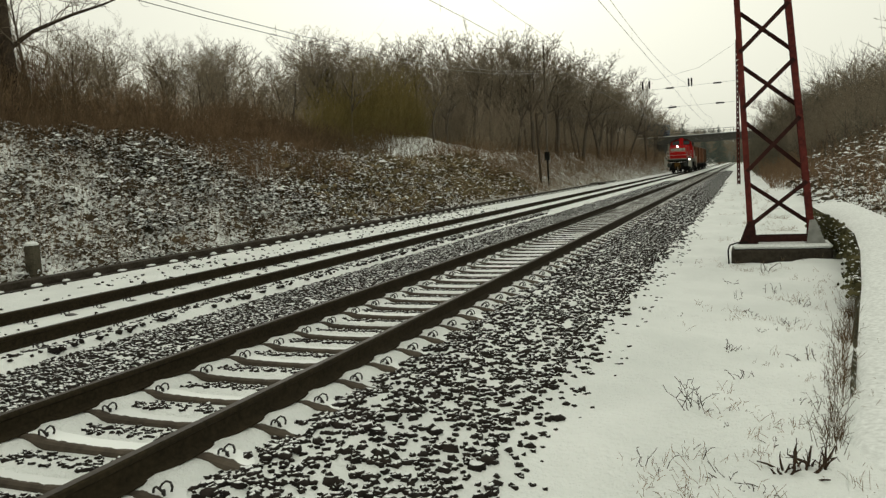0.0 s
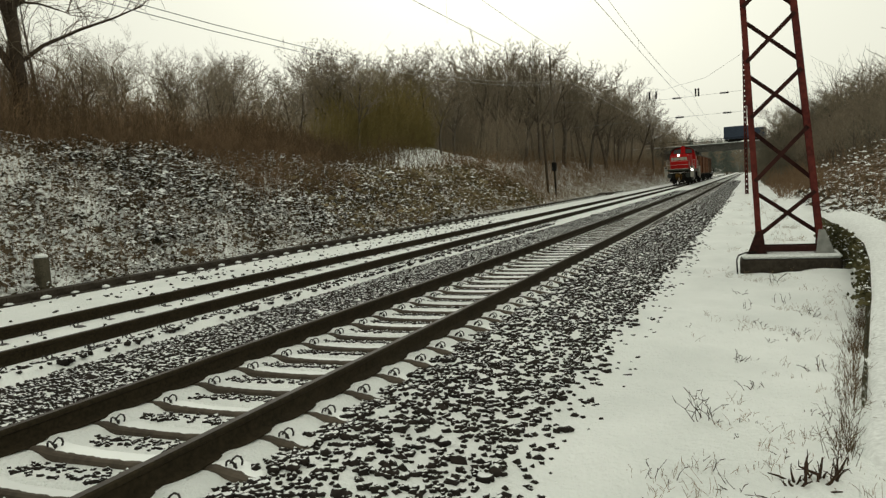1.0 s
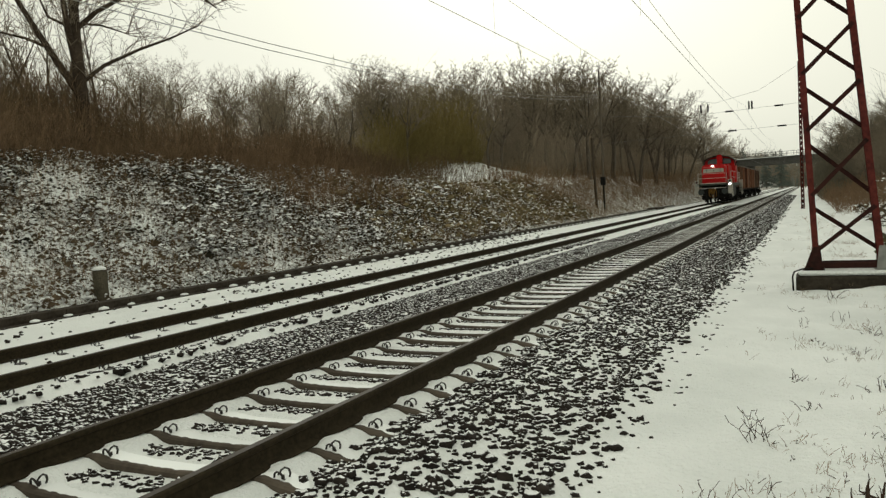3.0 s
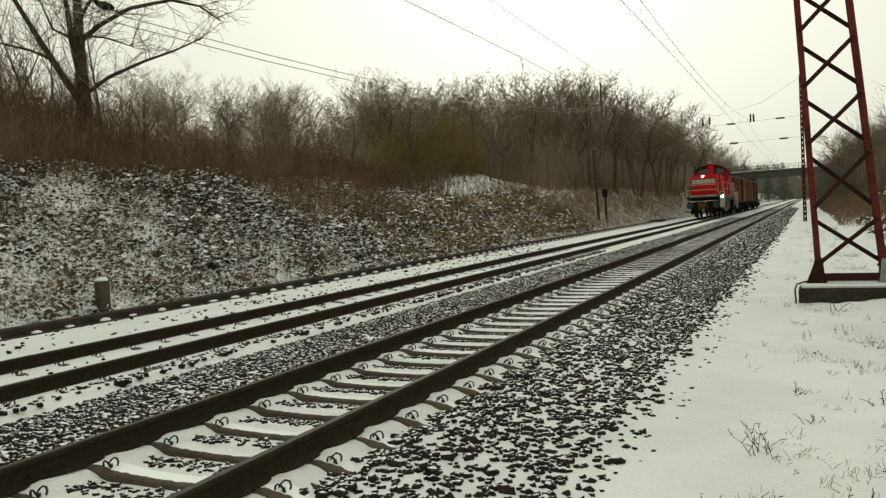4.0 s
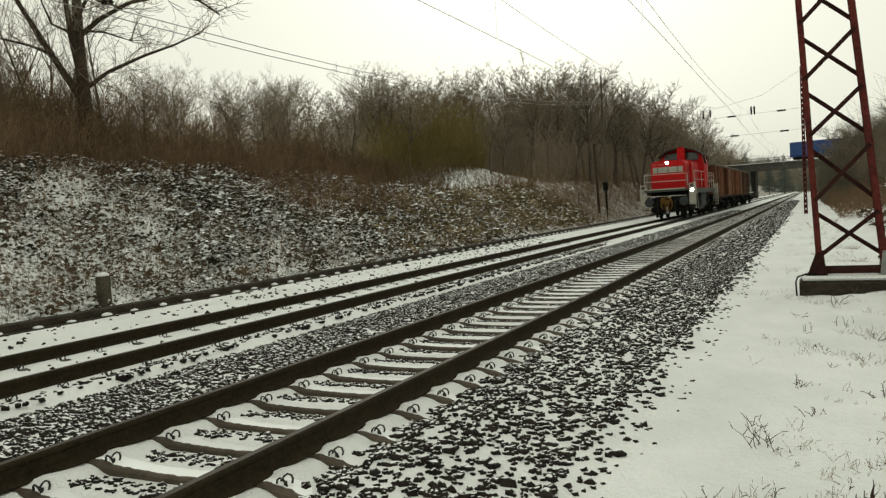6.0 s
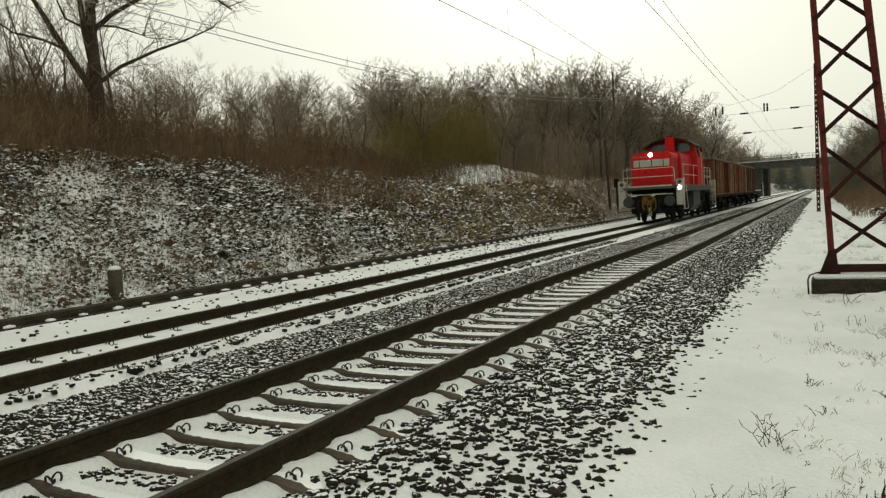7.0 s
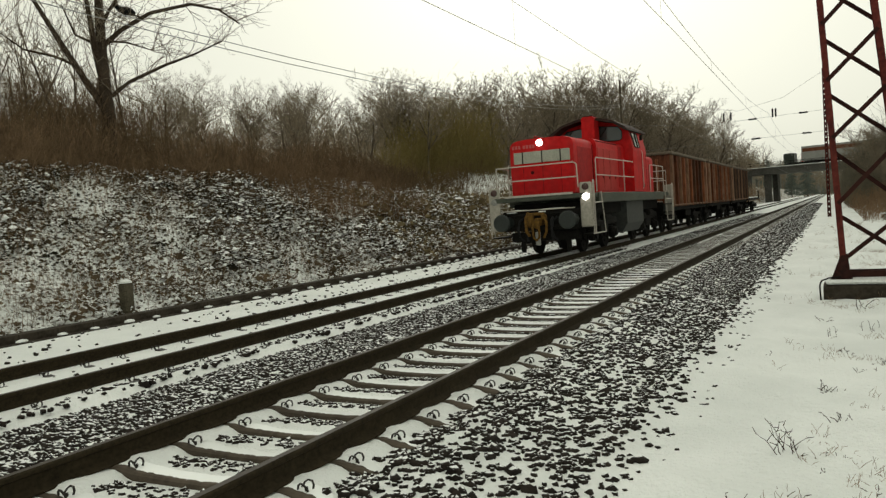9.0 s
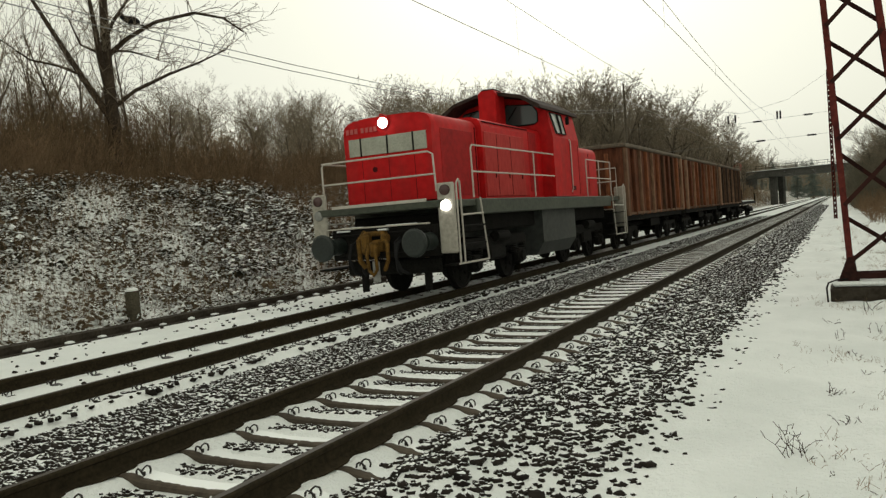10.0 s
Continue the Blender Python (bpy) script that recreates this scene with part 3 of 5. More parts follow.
def build_near_mast():
    x, y, z = 4.47, 11.45, 0.10
    mast = build_mast(x, y, z, 1.08, 0.68, 9.35, 9, label="rust-red lattice steel catenary mast on a concrete footing", lean=-0.60,
                      panels=[(0.34, 1.08), (1.29, 2.18), (2.39, 3.16), (3.35, 4.10), (4.29, 5.02), (5.20, 5.90), (6.08, 6.76), (6.94, 7.60), (7.78, 8.42), (8.58, 9.2)])
    for s in (-1, 1):
        g = Mesh()
        for d in (-1, 1):
            yy = d * 0.19
            g.add([(s * 0.69, yy - 0.006, 0), (s * 0.39, yy - 0.006, 0), (s * 0.435, yy - 0.006, 0.42), (s * 0.535, yy - 0.006, 0.42), (s * 0.69, yy + 0.006, 0), (s * 0.39, yy + 0.006, 0), (s * 0.435, yy + 0.006, 0.42), (s * 0.535, yy + 0.006, 0.42)],
                  [(0, 1, 2, 3), (7, 6, 5, 4), (0, 4, 5, 1), (1, 5, 6, 2), (2, 6, 7, 3), (3, 7, 4, 0)])
        g.box((s * 0.54, 0, 0.01), (0.34, 0.46, 0.025), 0.004)
        part("foot_plate", g, MAST_DARK if s < 0 else GREY, mast)
    part("cross_beam", Mesh().box((0, -0.17, 0.10), (1.02, 0.03, 0.10), 0.005).box((0, 0.17, 0.10), (1.02, 0.03, 0.10), 0.005), MAST_DARK, mast)
    part("earth_cable", Mesh().pipe([(-0.55, -0.2, 0.06), (-0.72, -0.24, 0.05), (-0.84, -0.36, 0.02), (-0.87, -0.43, -0.06), (-0.86, -0.45, -0.30)], 0.014), DARK, mast)
    f = tagged(new("mast_footing"), "concrete mast footing under a layer of snow", "footing")
    f.location = (x - 0.02, y, 0)
    part("block", Mesh().box((0, 0, -0.16), (1.60, 0.80, 0.40), 0.04), DARK_CONCRETE, f)
    part("snow_cover", Mesh().box((0.02, 0, 0.085), (1.56, 0.77, 0.07), 0.03), SNOW_PURE, f)


build_near_mast()
build_mast(3.55, 55.0, -0.25, 0.24, 0.20, 10.2, 28, label="slender lattice steel catenary mast beside the snowy path", depth=0.3, leg=0.07)


def build_snow_bank():
    """A low, snow-topped bank that curves round behind the mast; its steep edge is bare."""
    edge = [(4.36, 0.6), (4.42, 1.6), (4.50, 2.54), (4.63, 3.28), (4.86, 5.02), (5.12, 6.8), (5.36, 8.8), (5.47, 10.3), (5.44, 11.4), (5.31, 12.9), (5.17, 14.2), (5.22, 15.2)]
    n = len(edge)
    hgt = [-0.34, -0.30, -0.26, -0.23, -0.14, 0.11, 0.28, 0.38, 0.43, 0.50, 0.58, 0.30]
    m, rows = Mesh(), []
    for i, (x, y) in enumerate(edge):
        a, b = edge[max(i - 1, 0)], edge[min(i + 1, n - 1)]
        t = Vector((b[0] - a[0], b[1] - a[1], 0)).normalized()
        o = Vector((t.y, -t.x, 0))
        base = Vector((x, y, 0))
        h = hgt[i]
        ring = [base - o * 0.10 + Vector((0, 0, -0.45)), base - o * 0.03 + Vector((0, 0, h * 0.5 - 0.08)), base + Vector((0, 0, h - 0.02)), base + o * 0.07 + Vector((0, 0, h + 0.04)), base + o * 0.3 + Vector((0, 0, h + 0.07)),
                base + o * 0.62 + Vector((0, 0, h + 0.06)), base + o * 1.0 + Vector((0, 0, h - 0.10)), base + o * 1.4 + Vector((0, 0, h - 0.36)), base + o * 2.6 + Vector((0, 0, h - 1.0))]
        rows += ring
    k = 9
    m.add(rows, [(i * k + j, i * k + j + 1, (i + 1) * k + j + 1, (i + 1) * k + j) for i in range(n - 1) for j in range(k - 1)])
    ob = part("snow_bank", m, [SNOW_PURE, EDGE], smooth=True)
    tagged(ob, "low bank under smooth snow with an overgrown bare edge", "bank", kind="structure")
    for i, p in enumerate(ob.data.polygons):
        p.material_index = 1 if i % (k - 1) < 2 and i // (k - 1) > 2 else 0


EDGE = snow_ground("overgrown_edge", (0.020, 0.022, 0.010), (0.10, 0.085, 0.045), 0.25, 2.0)
build_snow_bank()


def build_ivy():
    """Ivy and dead leaves that hang over the bare edge of the bank."""
    n = 2100
    y = 6.5 + 7.6 * rng.uniform(0, 1, n) ** 0.8
    x = np.interp(y, [0.6, 2.54, 5.02, 6.8, 8.8, 10.3, 11.4, 12.9, 14.2], [4.36, 4.50, 4.86, 5.12, 5.36, 5.47, 5.44, 5.31, 5.17]) - np.abs(rng.normal(0, 0.07, n)) - 0.02
    z = rng.uniform(-0.2, 1.0, n) * np.interp(y, [0.6, 5.2, 8.2, 12], [-0.1, 0.0, 0.22, 0.50])
    a, b = rng.uniform(0, math.tau, n), rng.normal(1.0, 0.5, n)
    u = np.stack([np.cos(a), np.sin(a), np.zeros(n)], -1)
    w = np.stack([-np.sin(a) * np.cos(b), np.cos(a) * np.cos(b), np.sin(b)], -1)
    s = (0.028 * rng.lognormal(0, 0.3, n))[:, None]
    c = np.stack([x, y, z], -1)
    v = np.stack([c - u * s, c - w * s * 0.8, c + u * s, c + w * s], 1).reshape(-1, 3)
    tagged(new("ivy", raw_mesh("ivy", v, (np.arange(n) * 4)[:, None] + np.arange(4)[None], IVY)), "dark green ivy hanging over the edge of the bank", "ivy", kind="stuff")


IVY = snowed("ivy_leaf", (0.025, 0.030, 0.012), (0.12, 0.105, 0.050), 1.5, 0.84, 0.4)
build_ivy()


# ---- bridge ----
OLD_CONCRETE = mottled("dark_bridge_concrete", (0.045, 0.045, 0.040), (0.115, 0.112, 0.100), 0.5, 0.9, relief=0.3)


def build_bridge():
    br = tagged(new("road_bridge"), "grey concrete road bridge over the tracks with a railing", "bridge")
    br.matrix_basis = pose(-6.5, 172, 0, 0, 0, -14)
    part("deck", Mesh().box((8, 0, 6.4), (60, 9, 1.15), 0.05), OLD_CONCRETE, br)
    part("parapet", Mesh().box((8, -4.55, 7.05), (60, 0.3, 0.35), 0.03), OLD_CONCRETE, br)
    part("snow_edge", Mesh().box((8, -4.66, 7.26), (60, 0.42, 0.10), 0.03), SNOW_PURE, br)
    rl = Mesh()
    for k in range(31):
        rl.box((-22 + k * 2, -4.55, 7.75), (0.07, 0.07, 1.0), 0.01)
    for z in (7.75, 8.22):
        rl.box((8, -4.55, z), (60, 0.06, 0.07), 0.01)
    part("railing", rl, DARK, br)
    for x in (-1.2, 17.0):
        for y in (-2.6, 2.6):
            part("pier", Mesh().box((x, y, 2.9), (1.1, 1.5, 6.4), 0.1), OLD_CONCRETE, br)
    part("abutment", Mesh().box((-14.5, 0, 2.6), (15, 9.2, 7.0), 0.1), OLD_CONCRETE, br)
    part("abutment", Mesh().box((34, 0, 2.6), (16, 9.2, 7.0), 0.1), OLD_CONCRETE, br)
    for x0, x1 in ((-22, -110), (42, 130)):
        d = 1 if x1 > x0 else -1
        part("road_embankment", Mesh().add([(x0, -12, -2), (x0, -4.6, 6.9), (x0, 4.6, 6.9), (x0, 12, -2), (x1, -12, -2), (x1, -4.6, 6.9), (x1, 4.6, 6.9), (x1, 12, -2)],
                                           [(0, 1, 2, 3), (4, 5, 6, 7), (0, 1, 5, 4), (1, 2, 6, 5), (2, 3, 7, 6)]), SLOPE, br)
    return br


BRIDGE = build_bridge()

# ---- bare trees and brush ----
def grow(seed, h, trunk, limbs, spread, plan=((5, 0.2), (4, 2), (3, 2), (2, 2)), lift=0.06, tip=1.0):
    """A bare tree of height h: rods as start, end and radii. plan: pieces a branch and side branches at each joint, level by level."""
    r = random.Random(seed)
    out = []

    def branch(p, d, length, rad, level):
        n = plan[level][0]
        seg = length / n
        for k in range(n):
            bend = Vector((r.gauss(0, 1), r.gauss(0, 1), r.gauss(0, 0.6))) * (0.09 + 0.035 * level)
            d = (d + bend + Vector((0, 0, lift if level else 0.12))).normalized()
            q = p + d * seg
            ra = max(0.0065, rad * (1 - 0.7 * k / n))
            rb = max(0.005, rad * (1 - 0.7 * (k + 1) / n))
            out.append((p.copy(), q.copy(), ra, rb))
            p = q
            if level + 1 < len(plan) and (level or (k + 1) / n > plan[0][1]):
                for _ in range(limbs if level == 0 else plan[level][1]):
                    side = Vector((r.gauss(0, 1), r.gauss(0, 1), r.gauss(0.25, 0.35))).normalized()
                    nd = (d * r.uniform(0.5, 0.9) + side * spread).normalized()
                    branch(p, nd, length * r.uniform(0.36, 0.60) * (1 - 0.25 * k / n) * (tip if level + 2 == len(plan) else 1.0), rb * r.uniform(0.5, 0.7), level + 1)

    branch(Vector((0, 0, -0.3)), Vector((r.gauss(0, 0.05), r.gauss(0, 0.05), 1)), h * 0.72, trunk, 0)
    top = max(b.z for _, b, _, _ in out)
    s = h / top
    return [(a * s, b * s, c, d) for a, b, c, d in out]


def rods_to_meshes(rods, thin_mat=None, limit=0.035):
    made = []
    for name, some, sides, mat in (("trunk", [q for q in rods if q[2] > limit], 6, BARK), ("crown", [q for q in rods if q[2] <= limit], 3, thin_mat or TWIG)):
        v, q = twigs([tuple(a) for a, _, _, _ in some], [tuple(b) for _, b, _, _ in some], [c for _, _, c, _ in some], [d for _, _, _, d in some], sides)
        made.append(raw_mesh(name, v, q, mat))
    return made


FULL = ((6, 0.34), (4, 2), (3, 2), (2, 1), (1, 0))
LIGHT = ((6, 0.34), (3, 2), (3, 3), (1, 0))
COARSE = ((5, 0.3), (3, 2), (3, 1))
KINDS = [rods_to_meshes(grow(11 + k, h=10.0, trunk=0.11 + 0.02 * (k % 3), limbs=3, spread=0.68 + 0.10 * (k % 3), plan=FULL, lift=0.08)) for k in range(6)]
HERO_KINDS = [rods_to_meshes([(a, b, max(c, 0.012), max(d, 0.008)) for a, b, c, d in grow(91 + k, h=10.0, trunk=0.15 + 0.02 * (k % 3), limbs=3, spread=0.78 + 0.08 * (k % 3), plan=((6, 0.40), (4, 2), (3, 2), (2, 2), (1, 0)), lift=0.07, tip=0.6)]) for k in range(6)]
FAR_KINDS = [rods_to_meshes([(a, b, max(c, 0.013), max(d, 0.009)) for a, b, c, d in grow(31 + k, h=10.0, trunk=0.13, limbs=3, spread=0.78, plan=LIGHT, lift=0.08, tip=0.55)]) for k in range(5)]


DISTANT_KINDS = [rods_to_meshes([(a, b, max(c, 0.03), max(d, 0.018)) for a, b, c, d in grow(71 + k, h=10.0, trunk=0.15, limbs=3, spread=0.95, plan=COARSE, lift=0.03)]) for k in range(4)]
SAPLINGS = [rods_to_meshes(grow(51 + k, h=10.0, trunk=0.075, limbs=2, spread=0.45, plan=((7, 0.3), (3, 1), (2, 1)), lift=0.15), limit=0.03) for k in range(4)]


def plant(kind, x, y, h, turn, label="bare deciduous tree with dense fine twigs", wide=1.0):
    t = tagged(new("tree"), label, "tree", "trees on the banks")
    part("trunk", kind[0], None, t)
    part("crown", kind[1], None, t)
    s = h / 10.0
    t.matrix_basis = pose(x, y, float(height(x, y)) - 0.05, 0, 0, turn) @ Matrix.Diagonal((s * wide, s * wide, s, 1))


SKYLINE = [(-23.3, 23.6, 4.2), (-23.6, 26.1, 4.4), (-24.5, 29.0, 4.6), (-23.2, 33.0, 6.2), (-22.4, 37.2, 6.0), (-22.2, 39.7, 7.2), (-20.7, 40.6, 7.0), (-21.4, 45.9, 6.7), (-20.8, 49.5, 7.0), (-19.0, 50.3, 7.6),
           (-18.7, 54.8, 7.8), (-16.5, 55.6, 8.9), (-15.8, 57.9, 9.7), (-14.2, 60.5, 10.0), (-13.4, 62.9, 11.0), (-12.9, 70.1, 10.8), (-12.6, 80.4, 11.6), (-12.4, 90.7, 12.2), (-13.5, 105.7, 12.4), (-13.0, 121.0, 12.4), (-11.6, 131.0, 10.5), (-11.4, 141.0, 10.0), (-12.0, 152.0, 10.5), (-14.0, 158.0, 11.0),
           (9.0, 60.0, 7.0), (10.5, 70.0, 7.6), (8.4, 82.0, 8.0), (12.0, 64.0, 7.4), (7.8, 95.0, 9.0), (9.5, 106.0, 9.5), (13.5, 58.0, 6.6)]


def plant_woods():
    r = random.Random(5)
    k, distant = 0, []
    for y0, y1, step, x0, x1, h0, h1, far in (
            (12, 30, 1.1, -30, -18, 3.8, 5.2, 0), (26, 62, 0.95, -31, -16.5, 5.0, 7.0, 0), (58, 100, 0.95, -32, -14.5, 8.0, 11.2, 1),
            (14, 70, 1.0, -62, -31, 4.8, 7.2, 3), (66, 110, 2.0, -60, -31, 8.5, 12.0, 3),
            (92, 165, 1.0, -38, -14.5, 9.5, 12.5, 4), (185, 300, 4.0, -45, -14, 12, 17, 3),
            (40, 110, 2.4, 14, 40, 7.0, 11.0, 1), (110, 160, 1.6, 14, 40, 8.0, 12.0, 3), (190, 300, 5, 10, 50, 8, 13, 3), (270, 400, 2.0, -36, 30, 9, 15, 3),
            (7, 17, 0.45, -27, -17.5, 5.6, 8.0, 2), (3.5, 12.5, 0.36, -27, -18, 7.5, 10.5, 2), (44, 92, 0.9, 8.0, 11.5, 3.6, 5.2, 1), (88, 150, 0.9, 7.5, 15, 6.5, 8.8, 3), (50, 86, 0.9, 12, 19, 5.0, 6.6, 4), (62, 128, 2.2, -18, -12.8, 9.5, 11.5, 1), (60, 110, 0.8, 14, 34, 7.0, 9.5, 3)):
        y = y0
        while y < y1:
            at = (r.uniform(x0, x1), y + r.uniform(-0.6, 0.6), r.uniform(h0, h1), r.uniform(0, 360))
            if far > 2:
                distant.append((at, DISTANT_KINDS if far == 3 else FAR_KINDS))
            else:
                kinds = (KINDS, FAR_KINDS, SAPLINGS)[far]
                plant(kinds[k % len(kinds)], *at, wide=r.uniform(0.95, 1.25))
            y += step * r.uniform(0.7, 1.3)
            k += 1
    # the taller trees whose crowns make the skyline
    for n, (x, y, h) in enumerate(SKYLINE):
        plant(HERO_KINDS[n % 6], x, y, h, 47 * n, "tall bare tree with a spreading crown of dark twigs", r.uniform(0.95, 1.15))
    # the woods behind, which nobody could count
    vs, qs, o = [], [], 0
    for n, ((x, y, h, turn), kinds) in enumerate(distant):
        for me in kinds[n % len(kinds)]:
            v = np.empty(len(me.vertices) * 3, dtype=np.float32)
            me.vertices.foreach_get("co", v)
            q = np.empty(len(me.loops), dtype=np.int32)
            me.loops.foreach_get("vertex_index", q)
            v = v.reshape(-1, 3) * (h / 10.0)
            c, sn = math.cos(radians(turn)), math.sin(radians(turn))
            v = np.stack([v[:, 0] * c - v[:, 1] * sn + x, v[:, 0] * sn + v[:, 1] * c + y, v[:, 2] + float(height(x, y))], -1)
            vs.append(v)
            qs.append(q.reshape(-1, 4) + o)
            o += len(v)
    tagged(new("distant_woods", raw_mesh("distant_woods", np.concatenate(vs), np.concatenate(qs), TWIG)), "distant bare woods behind the banks and the bridge", "woods", kind="stuff")


plant_woods()


def plant_bank_tree():
    """The old tree at the top of the bank: forked stem, long limbs reaching over the slope."""
    r = random.Random(3)
    side = Vector((0.63, 0.777, 0))
    deep = Vector((-0.777, 0.63, 0))
    foot = Vector((-14.0, 11.5, 0))
    limbs = [
        (0.19, [(0.06, 3.1), (0.06, 4.7), (0.05, 5.5), (0.03, 6.7), (0.06, 8.1), (0.10, 9.6), (0.2, 11.2)]),
        (0.11, [(0.05, 5.2), (-0.16, 5.5), (-0.75, 6.6), (-1.44, 7.97), (-2.1, 9.3)]),
        (0.09, [(0.0, 6.0), (-0.13, 6.8), (-0.18, 7.4), (-0.25, 8.1), (-0.45, 9.6)]),
        (0.055, [(0.10, 5.5), (0.7, 6.0), (1.67, 6.5), (2.5, 6.85), (3.36, 7.29)]),
        (0.06, [(0.08, 6.95), (0.6, 7.4), (1.37, 7.85), (2.45, 8.11), (3.2, 7.95), (3.73, 7.53)]),
        (0.035, [(0.1, 7.1), (0.7, 7.15), (1.44, 7.0)]),
        (0.05, [(0.08, 7.5), (0.3, 7.85), (0.56, 8.15), (1.3, 9.2)]),
        (0.04, [(-0.6, 6.4), (-1.2, 6.7), (-1.9, 6.9), (-2.6, 7.5)]),
        (0.04, [(-0.1, 7.0), (-0.6, 7.3), (-0.9, 8.2)]),
    ]
    rods = []
    for n, (rad, pts) in enumerate(limbs):
        sway = 0 if n == 0 else r.uniform(-0.35, 0.35)
        ps = [foot + side * u + deep * (sway * i) + Vector((0, 0, z)) for i, (u, z) in enumerate(pts)]
        for i in range(len(ps) - 1):
            a, b = 1.25 * rad * (1 - 0.72 * i / (len(ps) - 1)), 1.25 * rad * (1 - 0.72 * (i + 1) / (len(ps) - 1))
            rods.append((ps[i], ps[i + 1], a, b))
            if n == 0 and i < 2:
                continue
            for _ in range(5 if n else 4):
                t = r.random()
                s = ps[i].lerp(ps[i + 1], t)
                d = ((ps[i + 1] - ps[i]).normalized() * 0.6 + Vector((r.gauss(0, 0.6), r.gauss(0, 0.6), r.gauss(0.35, 0.5)))).normalized()
                ln, q = r.uniform(0.5, 1.3), s
                for j in range(3):
                    e = q + d * ln / 3
                    rods.append((q, e, 0.016 - 0.004 * j, 0.012 - 0.003 * j))
                    for _ in range(2):
                        dd = (d + Vector((r.gauss(0, 0.7), r.gauss(0, 0.7), r.gauss(0.1, 0.5)))).normalized()
                        f = e + dd * r.uniform(0.2, 0.45)
                        rods.append((e, f, 0.008, 0.005))
                        g = f + (dd + Vector((r.gauss(0, 0.5), r.gauss(0, 0.5), r.gauss(0, 0.5)))).normalized() * r.uniform(0.12, 0.3)
                        rods.append((f, g, 0.006, 0.004))
                    d = (d + Vector((r.gauss(0, 0.25), r.gauss(0, 0.25), r.gauss(0, 0.2)))).normalized()
                    q = e
    base = foot + Vector((0, 0, 3.3))
    rods = [(a - base, b - base, c, d) for a, b, c, d in rods]
    t = tagged(new("tree"), "large forked bare tree at the top of the bank", "tree", "trees on the banks")
    tm, cm = rods_to_meshes(rods, limit=0.02)
    tm.materials[0] = OLD_BARK
    part("trunk", tm, None, t)
    part("crown", cm, None, t)
    t.matrix_basis = pose(-16.15, 13.24, 3.50) @ Matrix.Scale(1.12, 4)


plant_bank_tree()


def build_bird():
    c = tagged(new("crow"), "dark crow perched on a limb of the large tree", "bird")
    part("body", Mesh().lathe([(-0.30, 0.02), (-0.2, 0.09), (0.0, 0.14), (0.18, 0.11), (0.28, 0.03)], (0, 0, 0), "x", 12), RUBBER, c, smooth=True)
    part("head", Mesh().lathe([(-0.40, 0.01), (-0.36, 0.05), (-0.28, 0.075), (-0.2, 0.05)], (0, 0, 0.08), "x", 10).rod((-0.36, 0, 0.08), (-0.48, 0, 0.06), 0.02, 0.004, 6), RUBBER, c, smooth=True)
    part("tail", Mesh().box((0.36, 0, -0.04), (0.34, 0.12, 0.03), 0.01, pose(0, 0, 0, 0, 8, 0)), RUBBER, c)
    part("leg", Mesh().rod((0.0, 0, -0.1), (0.02, 0, -0.26), 0.012, n=5), RUBBER, c)
    c.matrix_basis = pose(-15.61, 13.88, 8.71, 0, 12, 50)


build_bird()


def brush(name, label, n, place, h, mat, kids=3, lean=0.22, r0=0.006, cat="brush"):
    """A thicket of upright stems with side twigs, all in one object."""
    x, y = place(n)
    z = height(x, y)
    hh = h(x, y) * rng.uniform(0.55, 1.15, n)
    p = np.stack([x, y, z - 0.05], -1)
    d = np.stack([rng.normal(0, lean, n), rng.normal(0, lean, n), np.ones(n)], -1)
    P0, P1, R0, R1 = [], [], [], []
    a = p
    for k in range(2):
        d = d + rng.normal(0, 0.10, (n, 3))
        b = a + d / np.linalg.norm(d, axis=1, keepdims=True) * (hh / 2)[:, None]
        P0.append(a), P1.append(b), R0.append(np.full(n, r0 * (1 - 0.35 * k))), R1.append(np.full(n, r0 * (0.65 - 0.35 * k)))
        for _ in range(kids if k else (kids + 1) // 2):
            t = rng.uniform(0.1, 1, n)[:, None]
            s = a + (b - a) * t
            e = s + (d * 0.7 + rng.normal(0, 0.55, (n, 3))) * (hh * rng.uniform(0.12, 0.30, n))[:, None]
            P0.append(s), P1.append(e), R0.append(np.full(n, r0 * 0.6)), R1.append(np.full(n, r0 * 0.35))
        a = b
    v, q = twigs(np.concatenate(P0), np.concatenate(P1), np.concatenate(R0), np.concatenate(R1))
    return tagged(new(name, raw_mesh(name, v, q, mat)), label, cat, kind="stuff")


def spread_over(x0, x1, y0, y1, power=1.0):
    return lambda n: (rng.uniform(x0, x1, n), y0 + (y1 - y0) * rng.uniform(0, 1, n) ** power)


def uneven(base, swing):
    """Heights that rise and fall from clump to clump."""
    return lambda x, y: base + swing * wave(x, y, 0.55, 3) + 0.5 * swing * wave(x, y, 1.7, 7)


# darker copy of the underwood bark: the bank's shade is in its colour
SHADE_WOOD = mottled("shaded_grey_bark", (0.080, 0.072, 0.052), (0.20, 0.178, 0.130), 0.25, 0.9)
brush("thicket", "reddish brown leafless thicket along the top of the bank", 3400, spread_over(-17.5, -13.4, 5, 27, 1.1), uneven(1.35, 0.36), BRUSH, lean=0.34, r0=0.007)
brush("thicket", "dark brown leafless thicket along the top of the bank", 3000, spread_over(-18.5, -13.8, 4, 28, 1.1), uneven(1.5, 0.42), BRUSH_DARK, kids=4, lean=0.38, r0=0.007)
brush("thicket", "dark tangled brush round the large tree", 1700, spread_over(-22, -15.5, 4, 17, 1.0), uneven(2.3, 0.5), BRUSH_DARK, kids=4, lean=0.2, r0=0.008)
